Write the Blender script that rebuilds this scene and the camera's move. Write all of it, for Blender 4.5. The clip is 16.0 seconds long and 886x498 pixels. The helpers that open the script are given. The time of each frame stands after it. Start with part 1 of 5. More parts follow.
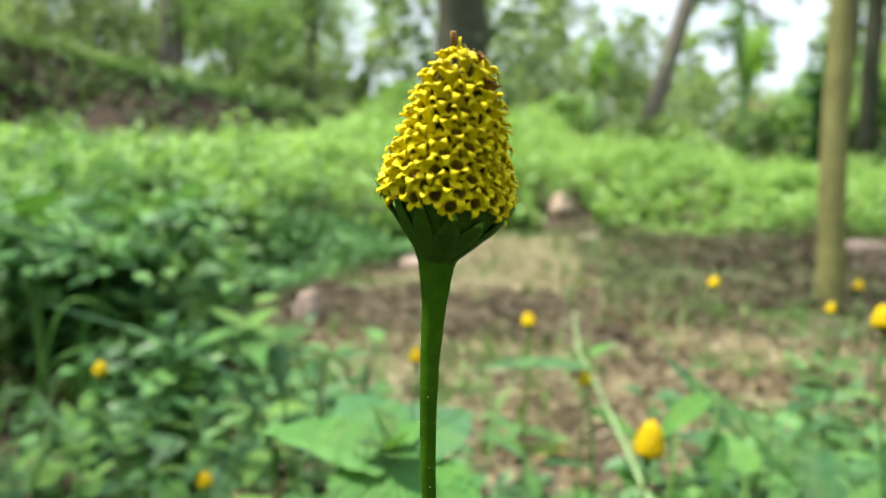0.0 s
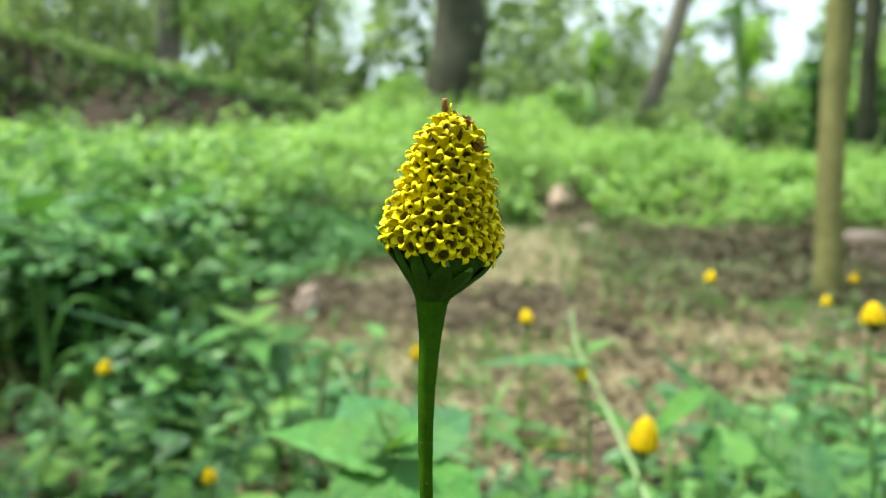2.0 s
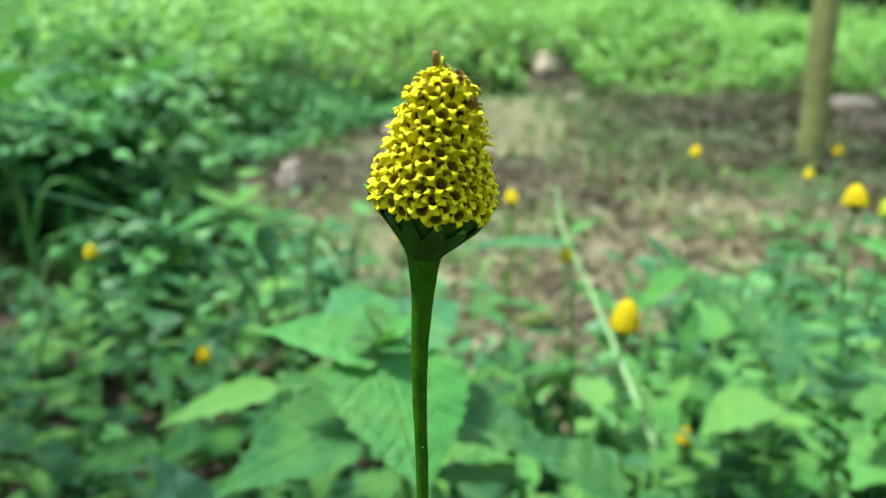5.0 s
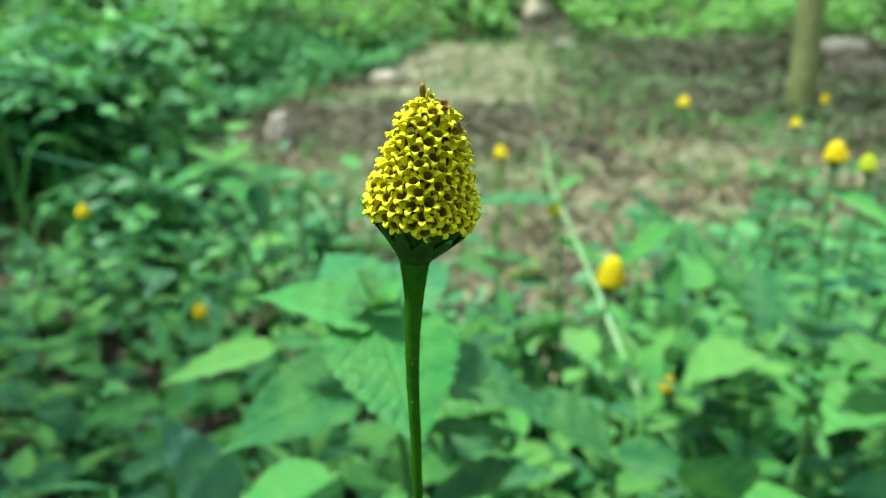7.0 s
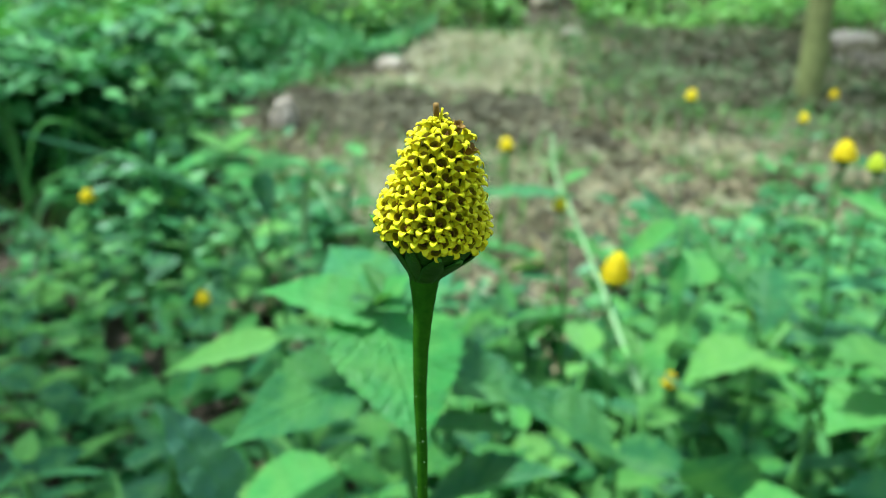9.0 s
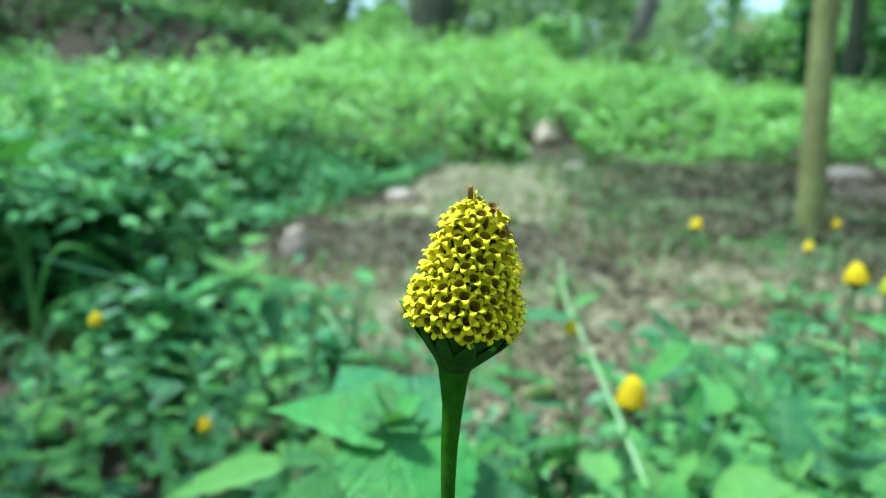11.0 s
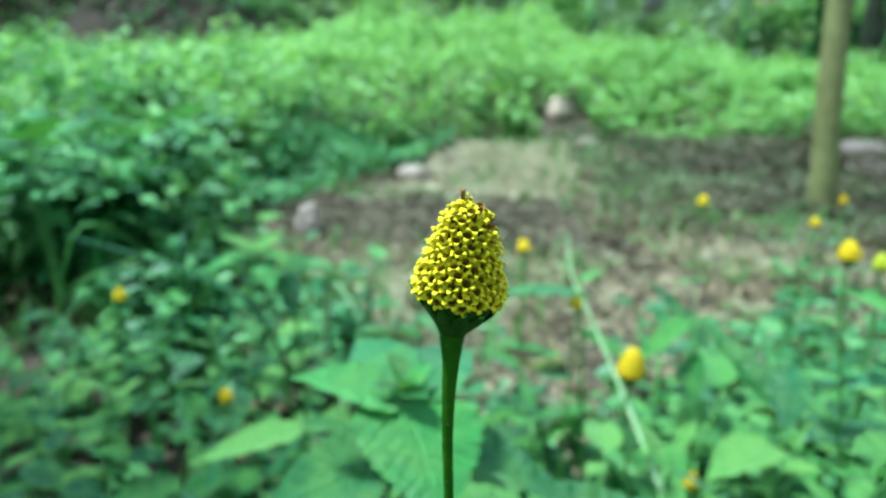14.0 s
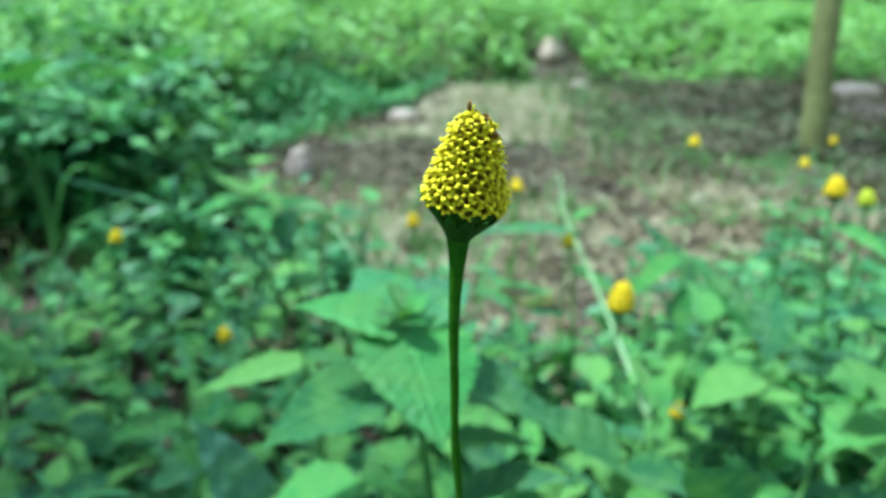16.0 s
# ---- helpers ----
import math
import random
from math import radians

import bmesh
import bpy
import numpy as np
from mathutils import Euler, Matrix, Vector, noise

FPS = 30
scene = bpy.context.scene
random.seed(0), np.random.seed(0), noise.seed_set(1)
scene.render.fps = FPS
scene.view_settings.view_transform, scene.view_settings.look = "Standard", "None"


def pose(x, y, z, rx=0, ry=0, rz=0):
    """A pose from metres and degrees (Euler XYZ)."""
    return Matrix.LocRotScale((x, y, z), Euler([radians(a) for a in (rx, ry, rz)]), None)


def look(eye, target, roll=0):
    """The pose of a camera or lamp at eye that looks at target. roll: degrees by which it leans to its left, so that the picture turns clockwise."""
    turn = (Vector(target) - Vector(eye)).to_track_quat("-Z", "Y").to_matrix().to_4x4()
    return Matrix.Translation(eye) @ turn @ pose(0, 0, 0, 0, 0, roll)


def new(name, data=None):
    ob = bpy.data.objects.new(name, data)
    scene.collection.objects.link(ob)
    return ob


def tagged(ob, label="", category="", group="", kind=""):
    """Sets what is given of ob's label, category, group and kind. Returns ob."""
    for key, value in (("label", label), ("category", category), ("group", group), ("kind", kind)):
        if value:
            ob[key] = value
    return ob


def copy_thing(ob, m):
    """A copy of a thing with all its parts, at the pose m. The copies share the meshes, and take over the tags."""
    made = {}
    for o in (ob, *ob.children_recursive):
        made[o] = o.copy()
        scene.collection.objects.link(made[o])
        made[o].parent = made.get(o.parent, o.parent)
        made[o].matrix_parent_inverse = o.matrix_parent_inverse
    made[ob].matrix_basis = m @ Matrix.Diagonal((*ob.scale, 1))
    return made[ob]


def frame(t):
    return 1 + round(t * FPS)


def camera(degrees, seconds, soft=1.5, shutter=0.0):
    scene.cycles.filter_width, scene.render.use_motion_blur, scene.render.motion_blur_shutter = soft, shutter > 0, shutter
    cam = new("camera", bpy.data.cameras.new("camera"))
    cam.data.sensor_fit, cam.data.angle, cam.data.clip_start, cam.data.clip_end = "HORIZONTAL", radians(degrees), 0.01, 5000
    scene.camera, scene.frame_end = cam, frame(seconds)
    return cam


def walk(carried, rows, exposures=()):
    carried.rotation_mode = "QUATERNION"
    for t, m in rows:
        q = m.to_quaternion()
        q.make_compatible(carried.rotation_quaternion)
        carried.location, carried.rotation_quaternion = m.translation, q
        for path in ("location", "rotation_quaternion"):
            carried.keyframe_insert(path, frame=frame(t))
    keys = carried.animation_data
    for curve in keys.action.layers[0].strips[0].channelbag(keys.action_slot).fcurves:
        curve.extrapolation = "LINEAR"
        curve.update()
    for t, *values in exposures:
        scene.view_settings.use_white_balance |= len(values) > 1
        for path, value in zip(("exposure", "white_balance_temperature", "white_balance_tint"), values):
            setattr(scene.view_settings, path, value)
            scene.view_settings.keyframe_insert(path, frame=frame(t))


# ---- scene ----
cam = camera(63.48, 16.0, soft=1.0)
PATH = [
    (0, (0.00176, 0.00229, 0.42031), (-0.0383, 1.9903, 0.2050), 2.41),
    (0.5, (0.00127, 0.00190, 0.42302), (-0.0361, 1.9896, 0.2046), 2.21),
    (1, (0.00135, -0.00016, 0.42235), (-0.0372, 1.9872, 0.2010), 2.20),
    (1.5, (0.00194, -0.00252, 0.42339), (-0.0367, 1.9840, 0.1947), 2.09),
    (2, (0.00231, -0.00567, 0.42665), (-0.0357, 1.9800, 0.1903), 1.97),
    (2.5, (0.00273, -0.00724, 0.42625), (-0.0328, 1.9767, 0.1755), 1.61),
    (3, (0.00315, -0.00606, 0.42764), (-0.0290, 1.9748, 0.1532), 1.74),
    (3.5, (0.00112, -0.00155, 0.42858), (-0.0263, 1.9737, 0.1160), 1.83),
    (4, (0.00609, -0.00310, 0.43285), (-0.0051, 1.9599, 0.0501), 1.73),
    (4.5, (0.00108, -0.00037, 0.43434), (0.0062, 1.9370, -0.0621), 1.70),
    (7, (0.00113, -0.00746, 0.44512), (0.0471, 1.8558, -0.2803), 1.13),
    (7.5, (0.00131, -0.00363, 0.44708), (0.0482, 1.8538, -0.2931), 1.33),
    (8, (-0.00152, -0.00658, 0.44966), (0.0450, 1.8431, -0.3096), 1.45),
    (8.2, (-0.00187, -0.00517, 0.44899), (0.0409, 1.8407, -0.3197), 1.54),
    (10.3, (0.00438, -0.00717, 0.44764), (0.0447, 1.8997, -0.1541), 2.44),
    (10.5, (0.00250, -0.00830, 0.44700), (0.0379, 1.9214, -0.0774), 2.37),
    (11, (-0.00265, -0.00494, 0.44278), (0.0079, 1.9515, 0.0279), 2.01),
    (11.5, (-0.00580, 0.00083, 0.43477), (-0.0278, 1.9661, 0.0645), 1.43),
    (12, (-0.00161, 0.00128, 0.42948), (-0.0427, 1.9611, 0.0325), 0.96),
    (12.5, (-0.00005, -0.01359, 0.43603), (-0.0399, 1.9230, -0.0621), 0.84),
    (13, (-0.00090, -0.02168, 0.45609), (-0.0378, 1.9147, -0.0428), 1.63),
    (13.5, (0.00107, -0.02664, 0.45720), (-0.0294, 1.9142, -0.0246), 1.91),
    (14, (-0.00093, -0.02502, 0.44914), (-0.0228, 1.9157, -0.0335), 1.64),
    (14.5, (-0.00430, -0.02662, 0.44606), (-0.0180, 1.9090, -0.0572), 1.66),
    (15, (-0.00237, -0.02765, 0.44537), (-0.0085, 1.8995, -0.0895), 1.86),
    (15.5, (-0.00158, -0.02966, 0.44539), (-0.0010, 1.8873, -0.1250), 1.72),
    (16, (-0.00319, -0.03457, 0.44576), (0.0039, 1.8646, -0.1812), 1.66),
]
# the camera drifts to a cooler, greener balance as it looks down
TONE = [(0, 1.13, 6650, 12), (2.5, 1.13, 6450, 2), (4.5, 1.12, 5950, -4), (7, 1.11, 5650, -16), (8.2, 1.11, 5500, -15), (10.3, 1.10, 5150, -13), (12, 1.10, 5000, -9), (16, 1.10, 5000, -9)]
walk(cam, [(t, look(eye, target, roll)) for t, eye, target, roll in PATH], TONE)

# the lens is focused on the flower and wide open
cam.data.dof.use_dof = True
cam.data.dof.focus_distance = 0.081
cam.data.dof.aperture_fstop = 22.0

# ---- light: bright overcast sky over a clearing, soft sun from upper left ----
SUN_ELEV, SUN_AZ = 68.0, 268.0
world = bpy.data.worlds.new("overcast_sky")
world.use_nodes = True
scene.world = world
wn, wl = world.node_tree.nodes, world.node_tree.links
sky = wn.new("ShaderNodeTexSky")
sky.sky_type = "NISHITA"
sky.sun_disc = False
sky.sun_elevation = radians(SUN_ELEV)
sky.sun_rotation = radians(SUN_AZ)
sky.air_density, sky.dust_density, sky.ozone_density = 1.0, 6.0, 0.6
pale = wn.new("ShaderNodeHueSaturation")
pale.inputs["Saturation"].default_value = 0.45
wl.new(sky.outputs["Color"], pale.inputs["Color"])
veil = wn.new("ShaderNodeMix")
veil.data_type = "RGBA"
veil.inputs[0].default_value = 0.85
veil.inputs[7].default_value = (5.5, 6.5, 7.15, 1)
wl.new(pale.outputs["Color"], veil.inputs[6])
wl.new(veil.outputs[2], wn["Background"].inputs["Color"])
wn["Background"].inputs["Strength"].default_value = 0.10
lamp = bpy.data.lights.new("sun", "SUN")
lamp.energy, lamp.angle, lamp.color = 5.0, radians(5), (1.0, 0.96, 0.88)
sun = new("sun", lamp)
sa, se = radians(SUN_AZ), radians(SUN_ELEV)
sun.matrix_world = look((math.sin(sa) * math.cos(se) * 20, math.cos(sa) * math.cos(se) * 20, math.sin(se) * 20), (0, 0, 0))

# ---- materials ----


class Nodes:
    """A node material under construction."""

    def __init__(self, name):
        self.mat = bpy.data.materials.new(name)
        self.mat.use_nodes = True
        self.tree = self.mat.node_tree
        self.bsdf = self.tree.nodes["Principled BSDF"]
        self.out = self.tree.nodes["Material Output"]

    def add(self, kind, **values):
        n = self.tree.nodes.new(kind)
        for key, v in values.items():
            if key in n.inputs:
                n.inputs[key].default_value = v
        return n

    def link(self, a, b):
        self.tree.links.new(a, b)

    def math(self, op, a, b=0.5, clamp=False):
        n = self.tree.nodes.new("ShaderNodeMath")
        n.operation, n.use_clamp = op, clamp
        for i, v in enumerate((a, b)):
            if isinstance(v, (int, float)):
                n.inputs[i].default_value = v
            else:
                self.link(v, n.inputs[i])
        return n.outputs[0]

    def noise(self, scale, detail=4, coords=None, rough=0.6):
        n = self.add("ShaderNodeTexNoise", Scale=scale, Detail=detail, Roughness=rough)
        if coords is None:
            coords = self.add("ShaderNodeTexCoord").outputs["Object"]
        self.link(coords, n.inputs["Vector"])
        return n.outputs["Fac"]

    def ramp(self, fac, stops):
        n = self.tree.nodes.new("ShaderNodeValToRGB")
        e = n.color_ramp.elements
        while len(e) < len(stops):
            e.new(0.5)
        for el, (p, c) in zip(e, stops):
            el.position, el.color = p, (*c, 1)
        self.link(fac, n.inputs["Fac"])
        return n.outputs["Color"]

    def mix(self, fac, a, b, mode="MIX"):
        n = self.tree.nodes.new("ShaderNodeMix")
        n.data_type, n.blend_type = "RGBA", mode
        for i, v in ((0, fac), (6, a), (7, b)):
            if isinstance(v, (int, float)):
                n.inputs[i].default_value = v
            elif isinstance(v, tuple):
                n.inputs[i].default_value = (*v, 1)
            else:
                self.link(v, n.inputs[i])
        return n.outputs[2]

    def bump(self, height, strength, distance):
        n = self.add("ShaderNodeBump", Strength=strength, Distance=distance)
        self.link(height, n.inputs["Height"])
        self.link(n.outputs["Normal"], self.bsdf.inputs["Normal"])

    def finish(self, color, rough=0.6, spec=0.5, through_light=0.0):
        self.link(color, self.bsdf.inputs["Base Color"])
        self.bsdf.inputs["Roughness"].default_value = rough
        self.bsdf.inputs["Specular IOR Level"].default_value = spec
        if through_light:
            tr = self.add("ShaderNodeBsdfTranslucent")
            self.link(self.mix(1.0, color, (1.0, 1.0, 0.55), "MULTIPLY"), tr.inputs["Color"])
            m = self.add("ShaderNodeMixShader", Fac=through_light)
            self.link(self.bsdf.outputs[0], m.inputs[1])
            self.link(tr.outputs[0], m.inputs[2])
            self.link(m.outputs[0], self.out.inputs["Surface"])
        return self.mat


def foliage(name, stops, scale=2.0, rough=0.45, glow=0.3, spec=0.4, patch=0.5):
    """Leaves joined in one mesh: each leaf its own tone, and patches of tone over the whole."""
    n = Nodes(name)
    rnd = n.add("ShaderNodeNewGeometry").outputs["Random Per Island"]
    f = n.math("ADD", n.math("MULTIPLY", rnd, 1.05 - patch), n.math("MULTIPLY", n.noise(scale, 3), patch))
    return n.finish(n.ramp(f, stops), rough, spec, glow)


def weed_leaf(name, stops, spec=0.45):
    """A single leaf with midrib, side veins and blotches; x runs along the leaf, y across."""
    n = Nodes(name)
    tc = n.add("ShaderNodeTexCoord").outputs["Object"]
    xyz = n.add("ShaderNodeSeparateXYZ")
    n.link(tc, xyz.inputs[0])
    x, y = xyz.outputs[0], n.math("ABSOLUTE", xyz.outputs[1])
    rib = n.math("SUBTRACT", 1.0, n.math("MULTIPLY", y, 55.0), True)
    side = n.math("FRACT", n.math("MULTIPLY", n.math("SUBTRACT", x, n.math("MULTIPLY", y, 0.9)), 8.0))
    vein = n.math("SUBTRACT", 1.0, n.math("MULTIPLY", n.math("ABSOLUTE", n.math("SUBTRACT", side, 0.5)), 9.0), True)
    lines = n.math("MAXIMUM", rib, n.math("MULTIPLY", vein, 0.6))
    rnd = n.add("ShaderNodeObjectInfo").outputs["Random"]
    f = n.math("ADD", n.math("MULTIPLY", rnd, 0.6), n.math("MULTIPLY", n.noise(6.0, 5, tc), 0.45))
    base = n.ramp(f, stops)
    base = n.mix(n.math("MULTIPLY", n.ramp(n.noise(3.0, 4, tc), [(0.45, (0, 0, 0)), (0.65, (1, 1, 1))]), 0.3), base, (0.20, 0.36, 0.07))
    color = n.mix(n.math("MULTIPLY", lines, 0.32), base, (0.20, 0.42, 0.11))
    spots = n.ramp(n.noise(24.0, 2, tc), [(0.68, (0, 0, 0)), (0.74, (1, 1, 1))])
    color = n.mix(n.math("MULTIPLY", spots, 0.35), color, (0.25, 0.30, 0.06))
    n.bump(n.math("SUBTRACT", n.noise(30.0, 3, tc), n.math("MULTIPLY", lines, 1.2)), 0.5, 0.02)
    return n.finish(color, 0.42, spec, 0.3)


def plain(name, stops, scale, rough=0.7, relief=0.3, depth=0.01, spec=0.3, fine=None, glow=0.0):
    """A surface of two scales of variation with fine relief."""
    n = Nodes(name)
    a = n.noise(scale, 5)
    b = n.noise(fine or scale * 7, 4)
    rnd = n.add("ShaderNodeObjectInfo").outputs["Random"]
    f = n.math("ADD", n.math("ADD", n.math("MULTIPLY", a, 0.55), n.math("MULTIPLY", b, 0.35)), n.math("MULTIPLY", rnd, 0.12))
    n.bump(n.math("ADD", a, b), relief, depth)
    return n.finish(n.ramp(f, stops), rough, spec, glow)


def ground_material():
    n = Nodes("forest_floor")
    geo = n.add("ShaderNodeNewGeometry")
    pos = geo.outputs["Position"]
    big, mid, fine = n.noise(0.8, 3, pos), n.noise(9, 5, pos), n.noise(60, 4, pos)
    f = n.math("ADD", n.math("MULTIPLY", mid, 0.6), n.math("MULTIPLY", fine, 0.4))
    soil = n.ramp(f, [(0.3, (0.030, 0.020, 0.011)), (0.48, (0.055, 0.041, 0.029)), (0.62, (0.09, 0.068, 0.047)), (0.75, (0.18, 0.15, 0.10))])
    moss = n.ramp(f, [(0.3, (0.03, 0.06, 0.015)), (0.7, (0.16, 0.22, 0.06))])
    col = n.mix(n.ramp(big, [(0.56, (0, 0, 0)), (0.72, (1, 1, 1))]), soil, moss)
    bare = n.ramp(f, [(0.3, (0.012, 0.009, 0.006)), (0.7, (0.055, 0.04, 0.028))])
    up = n.add("ShaderNodeSeparateXYZ")
    n.link(geo.outputs["True Normal"], up.inputs[0])
    steep = n.ramp(up.outputs[2], [(0.70, (1, 1, 1)), (0.85, (0, 0, 0))])
    col = n.mix(steep, col, bare)
    n.bump(f, 0.8, 0.03)
    return n.finish(col, 0.95, 0.2)


def floret_yellow(name, dark, light):
    n = Nodes(name)
    tc = n.add("ShaderNodeTexCoord").outputs["Object"]
    rnd = n.add("ShaderNodeObjectInfo").outputs["Random"]
    f = n.math("ADD", n.math("MULTIPLY", rnd, 0.5), n.math("MULTIPLY", n.noise(1400.0, 3, tc), 0.5))
    n.bump(n.noise(5000.0, 2, tc), 0.25, 0.0001)
    n.bsdf.inputs["Subsurface Weight"].default_value = 0.15
    n.bsdf.inputs["Subsurface Radius"].default_value = (0.0006, 0.0004, 0.0001)
    return n.finish(n.ramp(f, [(0.25, dark), (0.75, light)]), 0.5, 0.18)


M_GROUND = ground_material()
M_YELLOW = floret_yellow("floret_yellow", (0.52, 0.422, 0.001), (0.74, 0.62, 0.003))
# funnel walls: yellow darkened to stand for the shade inside each floret
M_TUBE_SHADED = floret_yellow("floret_tube_shaded", (0.15, 0.108, 0.0012), (0.27, 0.20, 0.002))
# brown of throat and anthers, deepened by painted shade
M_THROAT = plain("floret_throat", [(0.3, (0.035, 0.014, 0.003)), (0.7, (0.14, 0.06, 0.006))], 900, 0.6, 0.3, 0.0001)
M_WITHERED = plain("withered_brown", [(0.3, (0.05, 0.022, 0.005)), (0.7, (0.26, 0.13, 0.015))], 700, 0.6, 0.4, 0.0002)
# olive core, its colour halved for the shade in the gaps between florets
M_RECEPT_SHADED = plain("receptacle_olive_shaded", [(0.3, (0.06, 0.048, 0.003)), (0.7, (0.15, 0.12, 0.006))], 500, 0.7, 0.4, 0.0002)
M_BRACT = plain("bract_green", [(0.3, (0.010, 0.040, 0.0015)), (0.7, (0.046, 0.116, 0.006))], 700, 0.5, 0.5, 0.0003, 0.15, 2600, 0.10)
M_TIP = plain("bract_tip", [(0.3, (0.06, 0.17, 0.012)), (0.7, (0.14, 0.30, 0.04))], 350, 0.5, 0.3, 0.0002, 0.3, 1600, 0.25)
M_STEM = plain("stem_green", [(0.3, (0.017, 0.0558, 0.0018)), (0.7, (0.045, 0.117, 0.0050))], 300, 0.6, 0.35, 0.0002, 0.04, 1500)
M_HAIR = plain("pale_hair", [(0.3, (0.22, 0.34, 0.14)), (0.7, (0.40, 0.50, 0.28))], 500, 0.5)
M_SMALL = floret_yellow("flower_yellow", (0.504, 0.351, 0.0009), (0.72, 0.54, 0.0036))
M_BUD = floret_yellow("bud_yellow_green", (0.30, 0.36, 0.01), (0.50, 0.52, 0.03))
M_LEAVES = [
    weed_leaf("leaf_fresh", [(0.25, (0.0405, 0.144, 0.0306)), (0.75, (0.108, 0.279, 0.0558))]),
    weed_leaf("leaf_bluish", [(0.25, (0.0198, 0.0792, 0.036)), (0.75, (0.0522, 0.162, 0.063))]),
    weed_leaf("leaf_yellowish", [(0.25, (0.0765, 0.198, 0.036)), (0.75, (0.171, 0.342, 0.0765))]),
]
M_PALE_LEAF = weed_leaf("leaf_pale_green", [(0.25, (0.0765, 0.248, 0.0522)), (0.75, (0.117, 0.324, 0.0765))])
M_DEEP_LEAF = weed_leaf("leaf_deep_green", [(0.25, (0.0342, 0.117, 0.0378)), (0.75, (0.0594, 0.171, 0.0522))])
# green leaf with the sky's bluish sheen put into its base colour
M_SKY_SHEEN_LEAF = weed_leaf("leaf_sky_sheen", [(0.25, (0.10, 0.215, 0.150)), (0.75, (0.15, 0.30, 0.20))])
M_TEAL_LEAF = weed_leaf("leaf_teal", [(0.25, (0.0495, 0.162, 0.0702)), (0.75, (0.081, 0.234, 0.09))])
M_WSTEM = plain("weed_stem", [(0.3, (0.054, 0.144, 0.027)), (0.7, (0.153, 0.288, 0.072))], 120, 0.5, 0.3, 0.0005)
M_STRAW = plain("pale_stalk", [(0.3, (0.099, 0.18, 0.0675)), (0.7, (0.216, 0.297, 0.135))], 90, 0.6, 0.3, 0.0005)
M_COVER = foliage("groundcover_leaf", [(0.15, (0.07, 0.15, 0.042)), (0.5, (0.235, 0.43, 0.115)), (0.85, (0.44, 0.64, 0.25))], 1.6, glow=0.42, patch=0.6)
M_UNDER = foliage("undergrowth_leaf", [(0.15, (0.022, 0.068, 0.022)), (0.5, (0.062, 0.185, 0.056)), (0.9, (0.21, 0.43, 0.14))], 4.0, 0.58, 0.3, 0.35)
M_BUSH = foliage("bush_leaf", [(0.15, (0.028, 0.080, 0.024)), (0.5, (0.10, 0.235, 0.066)), (0.9, (0.27, 0.47, 0.15))], 3.0, 0.55, 0.35, 0.35)
M_FARWEED = foliage("far_weed_leaf", [(0.15, (0.018, 0.0675, 0.0234)), (0.5, (0.0522, 0.158, 0.045)), (0.9, (0.135, 0.297, 0.0765))], 5.0)
# haze is put into these leaves: paler greens and extra translucency
M_HAZED_WOODS = foliage("far_leaf_hazed", [(0.15, (0.055, 0.10, 0.045)), (0.5, (0.19, 0.295, 0.13)), (0.9, (0.36, 0.48, 0.26))], 0.5, glow=0.5)
M_BANANA = foliage("banana_leaf", [(0.15, (0.15, 0.32, 0.06)), (0.9, (0.36, 0.56, 0.15))], 1.5, glow=0.65)
M_LITTER = foliage("dead_leaf", [(0.22, (0.0378, 0.027, 0.0171)), (0.45, (0.11, 0.0792, 0.0486)), (0.62, (0.225, 0.167, 0.104)), (0.8, (0.414, 0.315, 0.207))], 3.6, 0.8, 0.1, 0.2, 0.7)
M_DRY = foliage("dry_grass", [(0.2, (0.054, 0.045, 0.0252)), (0.5, (0.18, 0.153, 0.0792)), (0.8, (0.414, 0.378, 0.216))], 4.0, 0.8, 0.15, 0.2)
M_PALESTRAW = foliage("pale_straw", [(0.1, (0.18, 0.153, 0.09)), (0.6, (0.378, 0.333, 0.216)), (0.95, (0.54, 0.504, 0.36))], 2.0, 0.8, 0.15, 0.2)
M_DULL = foliage("dull_weed", [(0.1, (0.0405, 0.054, 0.0252)), (0.6, (0.09, 0.122, 0.054)), (0.95, (0.18, 0.216, 0.108))], 3.0, 0.75, 0.2, 0.25)
M_BRUSH = foliage("withered_brush", [(0.1, (0.0315, 0.0252, 0.018)), (0.6, (0.108, 0.09, 0.0594)), (0.95, (0.225, 0.198, 0.126))], 3.0, 0.85, 0.1, 0.2)
M_GRASS = foliage("green_grass", [(0.1, (0.045, 0.117, 0.0225)), (0.9, (0.162, 0.288, 0.072))], 3.0, 0.55, 0.25)
M_BARK = plain("pale_bark", [(0.25, (0.0968, 0.0943, 0.0328)), (0.55, (0.209, 0.205, 0.0754)), (0.8, (0.328, 0.32, 0.139))], 9, 0.9, 0.7, 0.01)
M_GREYBARK = plain("grey_bark", [(0.25, (0.09, 0.075, 0.065)), (0.55, (0.19, 0.165, 0.145)), (0.8, (0.30, 0.27, 0.24))], 7, 0.9, 0.7, 0.015)
M_DARKBARK = plain("dark_bark", [(0.25, (0.028, 0.029, 0.019)), (0.55, (0.072, 0.076, 0.048)), (0.8, (0.14, 0.145, 0.095))], 6, 0.9, 0.8, 0.02)
M_ROCK = plain("pale_rock", [(0.25, (0.234, 0.171, 0.126)), (0.5, (0.423, 0.324, 0.243)), (0.8, (0.594, 0.486, 0.396))], 14, 0.9, 0.6, 0.01)

M_PINKROCK = plain("pinkish_rock", [(0.25, (0.17, 0.123, 0.102)), (0.5, (0.323, 0.246, 0.208)), (0.8, (0.459, 0.365, 0.323))], 12, 0.9, 0.6, 0.01)
